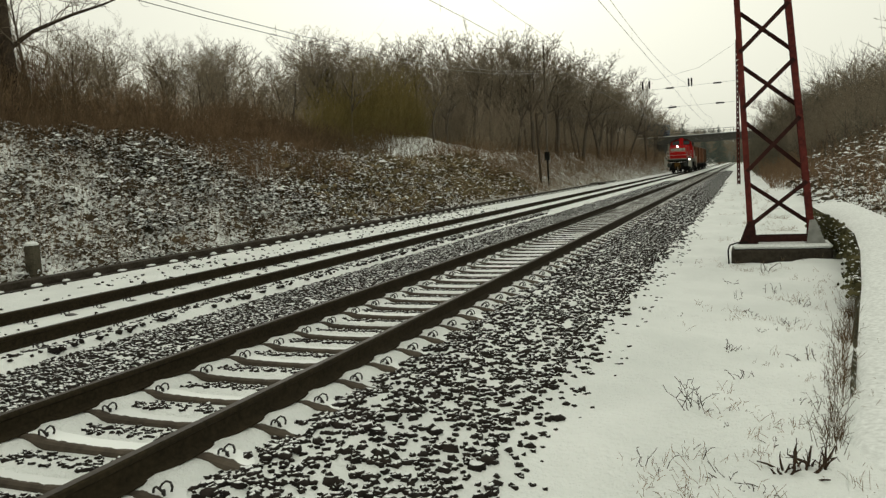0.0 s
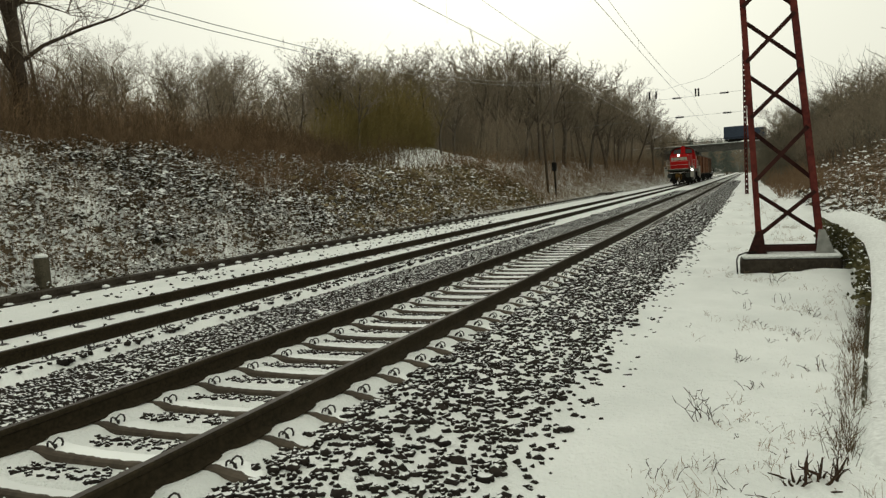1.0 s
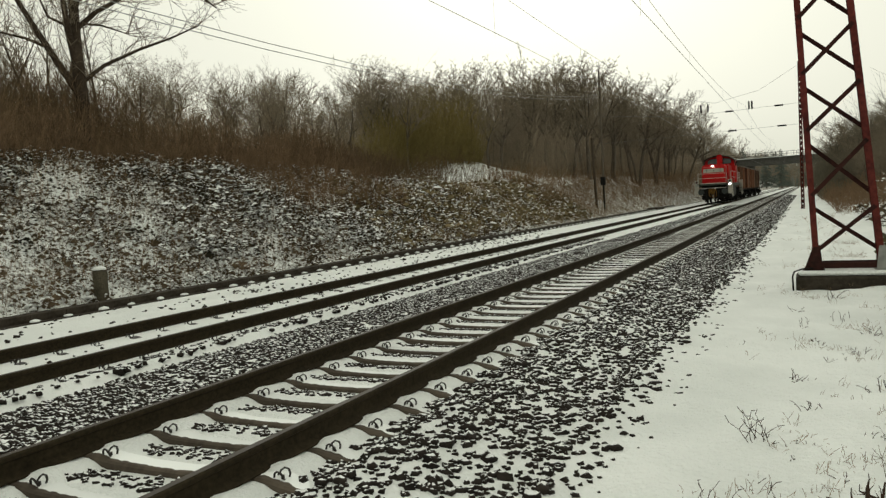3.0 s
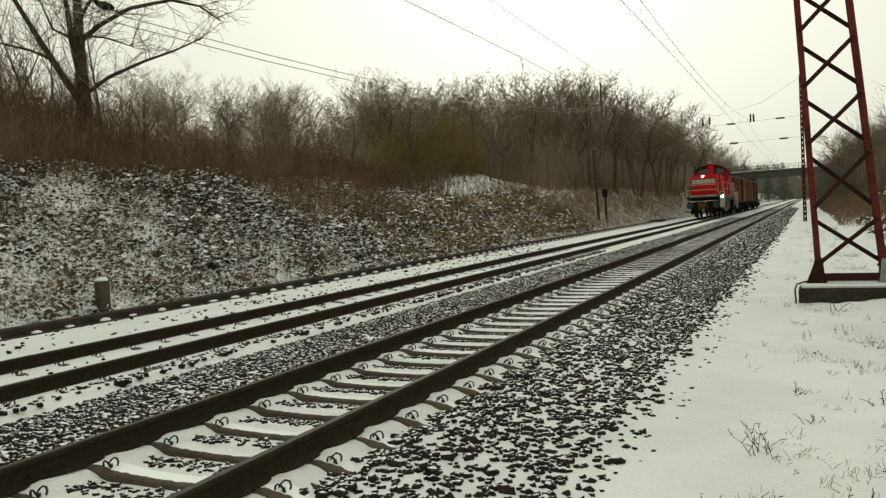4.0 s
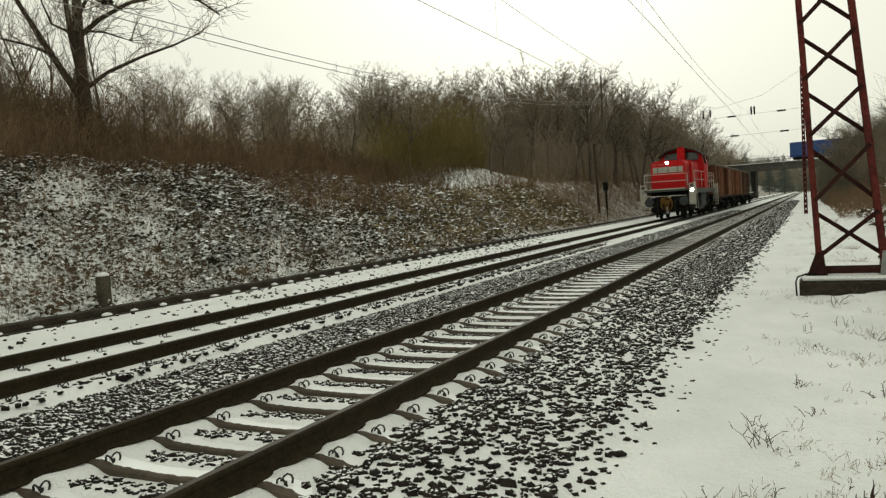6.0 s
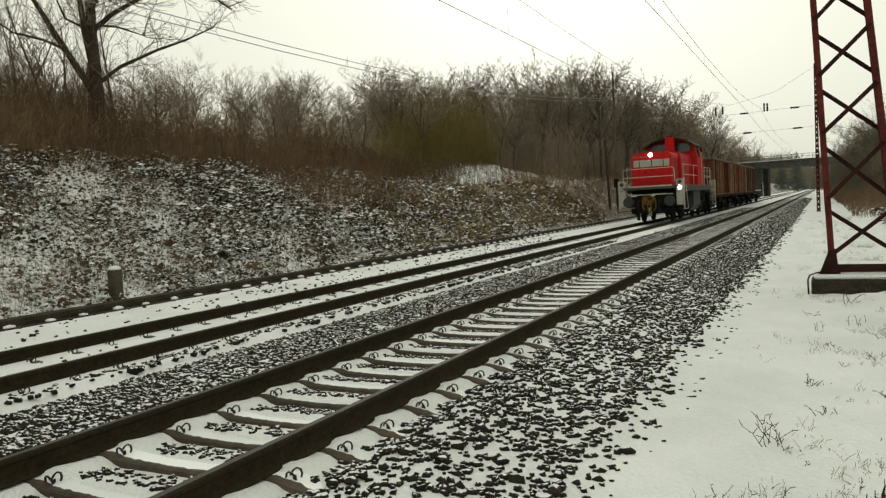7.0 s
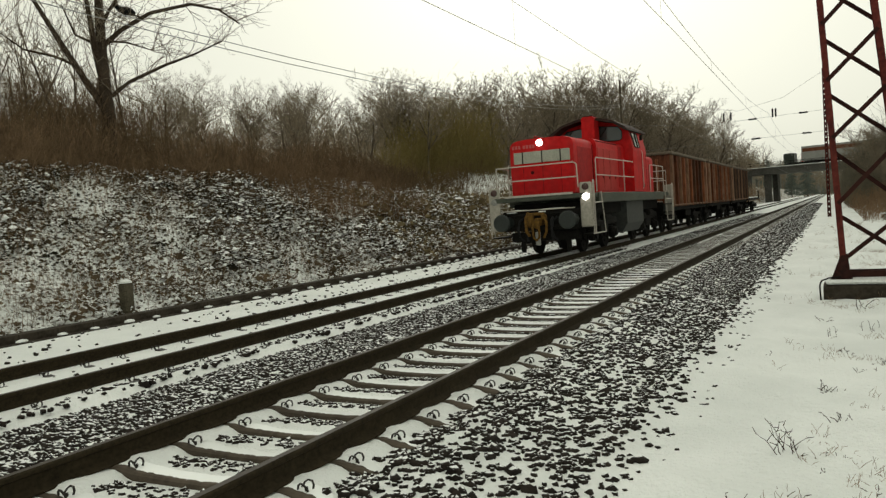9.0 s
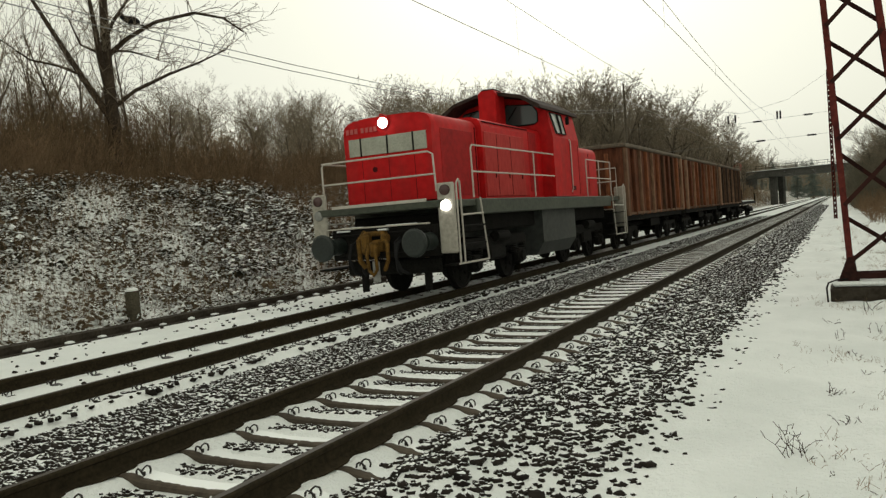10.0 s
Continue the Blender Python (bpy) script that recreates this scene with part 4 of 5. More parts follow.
brush("underwood", "dense grey-brown underwood among the trees", 6000, spread_over(-46, -19, 8, 80, 1.1), lambda x, y: 2.0 + 0.025 * y, UNDERWOOD, kids=4, r0=0.011)
brush("underwood", "dark dense underwood below the woods", 4600, spread_over(-36, -14.0, 54, 168, 1.3), lambda x, y: 1.6 + 0.018 * y + 0.7 * wave(x, y, 0.4, 2), UNDERWOOD, kids=6, lean=0.4, r0=0.017)
brush("thicket", "reddish brown leafless scrub on the bank", 900, spread_over(-14.3, -11.0, 17, 25, 1.0), lambda x, y: 1.15 + 0 * y, BRUSH, r0=0.008)
brush("thicket", "pale brown leafless scrub on the far bank", 3000, spread_over(-14.5, -10.0, 40, 165, 1.3), lambda x, y: 0.6 + 0.010 * y + 0.35 * wave(x, y, 0.5, 4), BRUSH, kids=4, lean=0.42, r0=0.010)
brush("thicket", "brown leafless scrub behind the mast", 2300, spread_over(6.8, 15, 15.5, 70, 1.1), uneven(1.55, 0.6), BRUSH, lean=0.36, r0=0.010)
brush("underwood", "dark underwood on the bank behind the mast", 2400, spread_over(9, 34, 40, 170, 1.2), lambda x, y: 3.0 + 0.7 * wave(x, y, 0.35, 3), SHADE_WOOD, kids=4, lean=0.34, r0=0.02)
# far bark paled to grey-green: air haze is put into its base colour
HAZED_WOOD = mottled("hazed_grey_green_bark", (0.15, 0.155, 0.13), (0.28, 0.285, 0.25), 0.05, 0.95)
brush("underwood", "dim underwood on the bank before the bridge", 2600, spread_over(5.0, 15, 78, 150, 1.0), lambda x, y: 3.6 + 0.5 * (x - 5) + 0.8 * wave(x, y, 0.4, 5), SHADE_WOOD, kids=5, lean=0.28, r0=0.024)
brush("thicket", "brown scrub at the foot of the bridge", 600, spread_over(-18, -9.6, 150, 200, 1.0), uneven(1.7, 0.4), UNDERWOOD, lean=0.3, r0=0.03)
brush("thicket", "brown leafless scrub beside the far path", 900, spread_over(5.3, 8.2, 42, 100, 1.0), uneven(1.5, 0.4), BRUSH, lean=0.3, r0=0.014)
brush("underwood", "woods far beyond the bridge, haze painted in grey-green", 1900, spread_over(-60, 30, 424, 480, 1.0), lambda x, y: 12.5 + 1.5 * np.sin(x * 0.3), HAZED_WOOD, kids=7, lean=0.16, r0=0.15)
brush("dead_weeds", "withered weed stalks on the snowy slope", 13000, spread_over(-14.5, -8.8, 3, 75, 1.5), lambda x, y: 0.46 + 0 * y, WEED, kids=1, r0=0.0045)


brush("underwood", "tall leafless undergrowth between the trunks", 1500, spread_over(-22, -13.6, 52, 110, 1.2), lambda x, y: 3.6 + 0.016 * y + 0.8 * wave(x, y, 0.5, 6), UNDERWOOD, kids=6, lean=0.22, r0=0.014)
brush("thicket", "dark leafless brush at the edge of the woods", 1500, spread_over(-17.5, -13.6, 25, 35, 1.3), uneven(1.25, 0.5), BRUSH_DARK, kids=4, lean=0.34, r0=0.009)
brush("thicket", "sparse dark brush on the snowy floor of the woods", 420, spread_over(-17.5, -12.6, 33, 48, 1.0), uneven(1.0, 0.6), BRUSH_DARK, kids=4, lean=0.34, r0=0.010)
brush("dead_weeds", "withered grass and weeds along the far bank", 4000, spread_over(-13.5, -8.9, 45, 160, 1.4), lambda x, y: 0.55 + 0.003 * y, WEED, kids=1, r0=0.008)


def willow_place(n):
    a, r = rng.uniform(0, math.tau, n), np.sqrt(rng.uniform(0, 1, n))
    return -19.6 + 2.0 * r * np.cos(a), 43.5 + 8.5 * r * np.sin(a)


brush("willow_scrub", "olive-yellow leafless willow scrub below the trees", 2600, willow_place, lambda x, y: (4.7 * (1 - ((y - 43.5) / 10.5) ** 2)) * rng.uniform(0.45, 1.1, len(x)), WILLOW, kids=5, lean=0.34, r0=0.011)


def litter(name, label, n, x0, x1, y0, y1, power, size, mat, patch, tip=0.75, lift=0.16):
    """Bramble leaves and litter, lying at every tilt; the level ones bear snow."""
    x, y = rng.uniform(x0, x1, n), y0 + (y1 - y0) * rng.uniform(0, 1, n) ** power
    keep = wave(x, y, 0.9, 2) + 0.7 * wave(x, y, 2.7, 6) + rng.normal(0, 0.8, n) > patch
    x, y = x[keep], y[keep]
    n = len(x)
    z = height(x, y) + rng.uniform(0.0, lift, n)
    s = size * rng.lognormal(0, 0.35, n) * (1 + np.clip(y - 10, 0, 60) * 0.02)
    a, tilt = rng.uniform(0, math.tau, n), np.abs(rng.normal(0, tip, n))
    u = np.stack([np.cos(a), np.sin(a), np.zeros(n)], -1)
    w = np.stack([-np.sin(a) * np.cos(tilt), np.cos(a) * np.cos(tilt), np.sin(tilt)], -1)
    c = np.stack([x, y, z], -1)
    up = np.cross(u, w)
    s = s[:, None]
    v = np.stack([c - u * s - up * s * 0.15, c - w * s * 0.6, c + u * s - up * s * 0.15, c + w * s * 0.6 + up * s * 0.1], 1).reshape(-1, 3)
    tagged(new(name, raw_mesh(name, v, (np.arange(n) * 4)[:, None] + np.arange(4)[None], mat)), label, "undergrowth", kind="stuff")


litter("bramble_leaves", "brown bramble leaves dusted with snow on the slope", 72000, -14.6, -8.7, 2.5, 33, 1.35, 0.044, LITTER, -0.9, 0.95, 0.2)
litter("bramble_leaves", "bramble clumps bowed down under white snow", 26000, -14.3, -11.2, 2.5, 27, 1.3, 0.055, LITTER, 0.55, 0.40, 0.30)
litter("bramble_leaves", "arching brambles loaded with fresh snow", 24000, -13.4, -9.4, 11, 24, 1.0, 0.058, LITTER, 0.3, 0.30, 0.36)
litter("bramble_leaves", "olive-brown bramble mound along the slope", 11000, -12.9, -8.9, 20, 46, 1.0, 0.06, OLIVE, -0.7, 0.95, 0.42)
brush("bramble_canes", "olive-brown bramble canes on the slope", 2200, spread_over(-12.9, -8.9, 21, 48, 1.0), uneven(0.5, 0.2), WEED, kids=3, lean=0.5, r0=0.006)
litter("bramble_leaves", "snow-dusted leaves of the scrub behind the mast", 14000, 6.2, 13, 14, 45, 1.3, 0.075, LITTER, -0.2, 0.7, 0.5)
litter("bramble_leaves", "flecks of snow caught in the scrub behind the mast", 5000, 6.8, 14, 15, 46, 1.2, 0.055, LITTER, -0.2, 0.5, 1.9)


def plant_conifer(x, y, h, seed):
    r = random.Random(seed)
    rods = [(Vector((0, 0, 0)), Vector((0, 0, h)), 0.2, 0.03)]
    for k in range(46):
        z = h * (0.12 + 0.86 * k / 46)
        for _ in range(7):
            a, ln = r.uniform(0, math.tau), (h - z) * 0.30 * r.uniform(0.6, 1.1) + 0.2
            d = Vector((math.cos(a), math.sin(a), -0.25))
            p, q = Vector((0, 0, z)), Vector((0, 0, z)) + d * ln
            rods.append((p, q, 0.035, 0.03))
            for t in (0.45, 0.75, 1.0):
                c = p.lerp(q, t)
                for sgn in (-1, 1):
                    rods.append((c, c + Vector((-d.y * sgn, d.x * sgn, -0.3)) * ln * 0.3 + d * 0.1, 0.05, 0.02))
    t = tagged(new("conifer"), "conifer beyond the bridge, its green paled by painted haze", "tree", "conifers")
    tm, cm = rods_to_meshes(rods, HAZED_NEEDLE, 0.1)
    part("trunk", tm, None, t)
    part("crown", cm, None, t)
    t.location = (x, y, float(height(x, y)))


# needle green paled and greyed, so distance haze is painted into it
HAZED_NEEDLE = mottled("hazed_conifer_needle", (0.07, 0.09, 0.078), (0.15, 0.175, 0.15), 0.6, 0.9)
for k, (x, y, h) in enumerate(((-3.5, 262, 13), (-9, 285, 12), (2.5, 300, 11), (-14, 250, 11))):
    plant_conifer(x, y, h, 70 + k)


# ---- overhead line ----
def build_overhead():
    def sag(x, y0, y1, z0, drop, n=14):
        return [(x, y0 + (y1 - y0) * k / n, z0 - drop * 4 * (k / n) * (1 - k / n)) for k in range(n + 1)]

    for x in (0.0, TRACK_X["far"]):
        line = tagged(new("overhead_line"), "grey contact wire hung from a sagging catenary wire", "overhead line", "overhead lines")
        spans = [(-36, 11.5), (11.5, 55), (55, 103), (103, 152), (152, 206)]
        con, cat = Mesh(), Mesh()
        con.pipe([(x, -36, 6.5), (x, 11.5, 6.5), (x, 20, 6.45), (x, 42, 6.2), (x, 55, 5.9), (x, 108, 5.75), (x, 206, 5.75)], 0.009, 5)
        for a, b in spans:
            top, drop = (7.35, 0.65) if x > -1 else (7.95, 0.5)
            pts = sag(x, a, b, top, drop)
            cat.pipe(pts, 0.008, 5)
            for k in (2, 5, 9, 12):
                if pts[k][1] > 2:
                    part("dropper", Mesh().rod(pts[k], (x, pts[k][1], 6.3 if pts[k][1] < 40 else 5.8), 0.004, n=4), WIRE, line)
        part("contact_wire", con, WIRE, line)
        part("catenary_wire", cat, WIRE, line)
    feed = tagged(new("feeder_line"), "pair of dark feeder cables above the bank", "cable")
    for x, z in ((-10.3, 6.62), (-10.35, 6.44)):
        part("cable", Mesh().pipe([(x, y, z + 2.6 * ((y - 14) / 41) ** 2) for y in range(-25, 56, 5)], 0.012, 5), WIRE, feed)
    # cross span between the masts, with insulators
    sp = tagged(new("headspan"), "cross-span wires with dark insulators over both tracks", "headspan")
    for pts in ([(-10.3, 55, 7.6), (-4, 55, 6.95), (3.4, 55, 7.15)], [(-10.3, 55, 5.5), (3.4, 55, 5.7)], [(-10.3, 55, 10.9), (-6, 55, 8.6), (-2, 55, 7.7), (1, 55, 8.3), (3.4, 55, 9.7)]):
        part("span_wire", Mesh().pipe(pts, 0.009, 5), WIRE, sp)
    ins = Mesh().lathe([(-0.30, 0.03)] + [(-0.26 + 0.052 * k, 0.075 if k % 2 else 0.04) for k in range(11)] + [(0.30, 0.03)], (0, 0, 0), "z", 10).data("insulator", DARK, True)
    for x, z, flat in ((-2.95, 7.38, 0), (-2.47, 7.38, 0), (0.28, 7.31, 0), (0.48, 7.31, 0), (-1.03, 7.02, 1), (2.22, 7.10, 1), (-0.87, 5.63, 1), (2.38, 5.68, 1)):
        part("insulator", ins, None, sp, at=pose(x, 55, z, 0, 90 if flat else 0, 0))
    return sp


build_overhead()
span_pole = tagged(new("span_pole"), "slim brown pole holding the cross span at the bank", "pole")
part("shaft", Mesh().rod((0, 0, -0.4), (0, 0, 10.2), 0.10, 0.07, 8), BARK, span_pole)
span_pole.location = (-10.3, 55.0, 0.9)


def build_line_posts():
    p = tagged(new("wooden_pole"), "thin weathered wooden pole at the foot of the bank", "pole")
    part("shaft", Mesh().rod((0, 0, -0.3), (-0.2, 0, 5.0), 0.10, 0.07, 8), OLD_BARK, p)
    p.location = (-10.0, 51.5, 0.75)
    b = tagged(new("trackside_box"), "dark box on a thin steel post beside the track", "signal box")
    part("post", Mesh().rod((0, 0, -0.3), (-0.05, 0, 2.0), 0.05, 0.05, 8), DARK, b)
    part("case", Mesh().box((-0.05, 0, 2.1), (0.34, 0.3, 0.62), 0.03), DARK, b)
    b.location = (-9.55, 52.0, 0.5)
    c = tagged(new("trackside_hatch"), "low dark cover beside the cable trough", "cover")
    part("lid", Mesh().box((0, 0, 0.08), (0.9, 3.2, 0.22), 0.04), DARK_CONCRETE, c)
    c.location = (-8.4, 66, 0.0)


build_line_posts()


# ---- train ----
def wheelset(parent, y, r=0.5):
    """One axle with its two wheels."""
    m = Mesh()
    m.rod((-0.8, 0, 0), (0.8, 0, 0), 0.08, n=10)
    for s in (-1, 1):
        prof = [(-0.075, r * 0.55), (-0.07, r - 0.05), (-0.07, r + 0.028), (-0.045, r + 0.028), (-0.03, r), (0.065, r - 0.01), (0.065, r - 0.07), (0.02, r - 0.09), (0.02, 0.14), (0.08, 0.12), (0.08, 0.02)]
        m.lathe([(s * a, b) for a, b in prof], (s * 0.755, 0, 0), "x", 22)
        for k in range(6):
            a = k * math.tau / 6
            m.rod((s * 0.80, math.cos(a) * r * 0.55, math.sin(a) * r * 0.55), (s * 0.765, math.cos(a) * r * 0.55, math.sin(a) * r * 0.55), 0.05, n=6)
    w = part("wheelset", m, DARK, parent, smooth=True, at=pose(0, y, r))
    WHEELS.append((w, y, r))
    return w


WHEELS = []


def rail_frame(parent, pts, posts, r=0.019, name="handrail"):
    m = Mesh().pipe(pts, r, 6)
    for a, b in posts:
        m.rod(a, b, r, n=6)
    part(name, m, HANDRAIL, parent, "light grey tubular handrail", smooth=True)


def shell(profile, y0, y1, bevel=0.0):
    """A body whose cross-section is swept along the vehicle, with softened ends."""
    m = Mesh()
    n = len(profile)
    cz = sum(z for _, z in profile) / n
    rings = [(y0, 1 - bevel), (y0 + 0.06, 1.0), (y1 - 0.06, 1.0), (y1, 1 - bevel)]
    vs = [(x * s, y, cz + (z - cz) * s) for y, s in rings for x, z in profile]
    fs = [(k * n + i, k * n + (i + 1) % n, (k + 1) * n + (i + 1) % n, (k + 1) * n + i) for k in range(3) for i in range(n)]
    fs += [tuple(range(n))[::-1], tuple(range(3 * n, 4 * n))]
    return m.add(vs, fs)


def hood_profile(w, z0, z1):
    return [(-w, z0), (w, z0), (w, z1 - 0.26), (w - 0.03, z1 - 0.15), (w - 0.10, z1 - 0.08), (w - 0.24, z1 - 0.03), (w * 0.45, z1), (-w * 0.45, z1), (-w + 0.24, z1 - 0.03), (-w + 0.10, z1 - 0.08), (-w + 0.03, z1 - 0.15), (-w, z1 - 0.26)]


def build_loco():
    lo = tagged(new("shunting_locomotive"), "red diesel locomotive with grey frame and lit headlamps", "locomotive")
    # frame, platforms and buffer beams
    part("side_sill", Mesh().box((0, 6.95, 1.72), (3.04, 10.1, 0.32), 0.02), SILL, lo, "grey side sill")
    for y in (1.25, 12.65):
        pl = part("platform", Mesh().box((0, y, 1.80), (2.96, 1.42, 0.14), 0.015), SILL, lo)
        s = -1 if y < 5 else 1
        part("kick_strip", Mesh().box((0, y + s * 0.72, 1.89), (2.2, 0.02, 0.06), 0.004), HANDRAIL, pl)
        part("grab_bar", Mesh().pipe([(-1.15, y + s * 0.76, 1.45), (-1.15, y + s * 0.86, 1.45), (1.15, y + s * 0.86, 1.45), (1.15, y + s * 0.76, 1.45)], 0.016), HANDRAIL, pl)
    part("underframe", Mesh().box((0, 6.95, 1.42), (2.2, 11.4, 0.46), 0.04), DARK, lo)
    for y, s in ((0.72, -1), (13.18, 1)):
        part("buffer_beam", Mesh().box((0, y, 1.12), (2.5, 0.14, 0.62), 0.03), DARK, lo)
        part("rail_guard", Mesh().box((-0.75, y + 0.3, 0.42), (0.16, 0.08, 0.6), 0.02).box((0.75, y + 0.3, 0.42), (0.16, 0.08, 0.6), 0.02).box((0, y + 0.25, 0.62), (2.2, 0.1, 0.3), 0.03), DARK, lo)
        for x in (-1.05, 1.05):
            b = part("buffer", Mesh().lathe([(0.0, 0.06), (0.0, 0.23), (0.03, 0.27), (0.07, 0.27), (0.09, 0.10), (0.34, 0.10), (0.34, 0.16), (0.66, 0.18)], (x, 0 if s < 0 else 0, 1.10), "y", 20), BUFFER, lo, smooth=True)
            if s > 0:
                b.matrix_basis = pose(0, 13.9, 0, 0, 0, 180)
    # coupling, hook and hoses
    cp = part("coupling", Mesh().box((0, 0.52, 1.08), (0.26, 0.36, 0.24), 0.05).box((0, 0.30, 1.02), (0.12, 0.26, 0.30), 0.04).pipe([(-0.07, 0.22, 1.1), (-0.10, 0.16, 0.9), (-0.09, 0.2, 0.62), (0.0, 0.2, 0.52), (0.09, 0.2, 0.62), (0.10, 0.16, 0.9), (0.07, 0.22, 1.1)], 0.035, 8), COUPLING, lo, "worn yellow-brown screw coupling")
    part("shackle", Mesh().box((-0.22, 0.36, 1.12), (0.20, 0.2, 0.40), 0.05), COUPLING, cp)
    part("shackle", Mesh().box((0.2, 0.4, 1.22), (0.16, 0.2, 0.2), 0.05), COUPLING, cp)
    for x, d in ((-0.42, 0.05), (-0.55, -0.04), (0.40, 0.03), (0.55, -0.05)):
        part("air_hose", Mesh().pipe([(x, 0.62, 1.2), (x + d, 0.38, 1.12), (x + d * 2, 0.32, 0.85), (x + d, 0.42, 0.58), (x, 0.58, 0.5)], 0.032, 7), RUBBER, lo, "black rubber brake hose", smooth=True)
    part("hook_frame", Mesh().pipe([(-0.34, 0.5, 1.36), (-0.36, 0.3, 1.2), (-0.34, 0.28, 0.8), (-0.26, 0.34, 0.66)], 0.05, 7).pipe([(0.16, 0.4, 1.3), (0.30, 0.3, 1.1), (0.30, 0.28, 0.78), (0.2, 0.3, 0.6)], 0.04, 7).box((-0.05, 0.44, 1.32), (0.5, 0.16, 0.10), 0.03), COUPLING, cp)
    for x, y, z, w in ((-0.7, 0.63, 1.46, 0.5), (0.45, 0.63, 1.46, 0.7), (-0.9, 0.58, 1.40, 0.3), (0.15, 0.42, 1.39, 0.22)):
        part("snow_crust", Mesh().box((x, y, z), (w, 0.10, 0.035), 0.015), SNOW_PURE, lo, "thin white snow crust")
    for z in (1.30, 0.92):
        part("brake_pipe", Mesh().pipe([(-1.1, 0.6, z), (-0.5, 0.56, z + 0.02), (0.5, 0.56, z + 0.02), (1.1, 0.6, z)], 0.022, 6), DARK, lo)
    part("drawplate", Mesh().box((0.02, 0.28, 0.58), (0.16, 0.06, 0.42), 0.02), GREY, cp)
    # step panels at the corners, with lamps
    for y, s in ((0.62, -1), (13.28, 1)):
        for x in (-1.48, 1.48):
            pn = part("step_panel", Mesh().box((x, y, 1.52), (0.37, 0.07, 1.34), 0.03), PANEL, lo, "light grey corner step panel")
            for z, lit in ((2.05, False), (1.76, s < 0 and x > 0)):
                part("headlamp", Mesh().lathe([(-0.062, 0.004), (-0.055, 0.06), (-0.035, 0.10), (0.0, 0.105), (0.03, 0.105)] if s < 0 else [(-0.03, 0.105), (0.035, 0.10), (0.05, 0.06), (0.05, 0.02)], (x, y + s * 0.04, z), "y", 18), LAMP if lit else (LENS if z > 1.9 else GREY), pn, "glowing headlamp" if lit else "", smooth=True)
            o = 1 if x > 0 else -1
            st = Mesh()
            for z in (0.62, 0.98, 1.34):
                st.box((x, y - s * 0.70, z), (0.34, 1.30, 0.035), 0.01)
            part("steps", st, DARK, pn)
            rail_frame(pn, [(x + o * 0.19, y - s * 0.05, 0.64), (x + o * 0.20, y - s * 0.05, 2.16), (x + o * 0.19, y - s * 0.16, 2.24), (x + o * 0.18, y - s * 0.24, 2.2), (x + o * 0.18, y - s * 0.26, 0.66)],
                       [((x + o * 0.18, y - s * 1.36, 0.64), (x + o * 0.10, y - s * 1.30, 1.9)), ((x + o * 0.18, y - s * 0.02, 0.64), (x + o * 0.18, y - s * 1.36, 0.64)), ((x + o * 0.18, y - s * 0.26, 1.56), (x + o * 0.14, y - s * 1.32, 1.58))])
    # front hood
    fh = part("front_hood", shell(hood_profile(1.05, 1.90, 3.68), 1.05, 3.12, 0.012), RED, lo, smooth=True)
    part("vent_grille", Mesh().box((0, 1.045, 3.10), (1.84, 0.03, 0.36), 0.01), VENT, fh, "pale grey louvred vent")
    for x in (-0.62, 0.02, 0.62):
        part("divider", Mesh().box((x - 0.0, 1.028, 3.10), (0.035, 0.02, 0.38), 0.004), DARK, fh)
    for x in (-0.62, 0.02, 0.62):
        part("door_seam", Mesh().box((x, 1.052, 2.40), (0.014, 0.010, 0.96), 0.003), SEAM, fh)
    part("emblem", Mesh().lathe([(-0.012, 0.02), (-0.012, 0.055), (0.01, 0.055)], (-0.32, 1.045, 2.62), "y", 16), SEAM, fh)
    nb = Mesh()
    for k in range(7):
        nb.box((-0.92 + k * 0.105 + (0.05 if k > 2 else 0), 1.03, 3.44), (0.07, 0.012, 0.10), 0.002)
    part("number_bars", nb, MARKING, fh, "faded pale marking bars")
    part("top_lamp", Mesh().lathe([(-0.070, 0.004), (-0.062, 0.06), (-0.04, 0.098), (0.0, 0.105), (0.12, 0.105)], (-0.03, 1.0, 3.53), "y", 20), LAMP, fh, "glowing top headlamp", smooth=True)
    part("lamp_hood", Mesh().lathe([(-0.03, 0.13), (0.10, 0.15), (0.3, 0.12)], (-0.03, 1.04, 3.55), "y", 18), RED, fh, smooth=True)
    for s in (-1, 1):
        # added dark sheet: the hood side's shade is painted in its colour
        part("side_shade_panel", Mesh().box((s * 1.048, 2.12, 2.66), (0.02, 1.5, 1.36), 0.006), RED_DARK, fh)
        part("side_seam", Mesh().box((s * 1.05, 3.0, 2.7), (0.03, 0.03, 1.5), 0.004), SEAM, fh)
    part("roof_fan", Mesh().box((0, 2.2, 3.70), (1.1, 1.0, 0.07), 0.02), DARK, fh)
    part("roof_rail", Mesh().pipe([(-0.3, 1.3, 3.66), (-0.3, 1.35, 3.77), (-0.3, 2.8, 3.77), (-0.3, 2.85, 3.66)], 0.018), RED, fh)
    # engine hood
    eh = part("engine_hood", shell(hood_profile(1.15, 1.90, 3.74), 3.16, 6.9, 0.0), RED, lo, smooth=True)
    for s in (-1, 1):
        part("hood_edge", Mesh().box((s * 1.12, 4.6, 3.60), (0.05, 2.7, 0.025), 0.006, pose(0, 0, 0)), SEAM, eh)
        part("hood_door", Mesh().box((s * 1.158, 4.4, 2.66), (0.03, 2.35, 1.44), 0.012), RED_PALE, eh, "streaked paler red hood doors")
        for y in (3.9, 4.7):
            part("door_seam", Mesh().box((s * 1.172, y, 2.66), (0.014, 0.02, 1.36), 0.003), SEAM, eh)
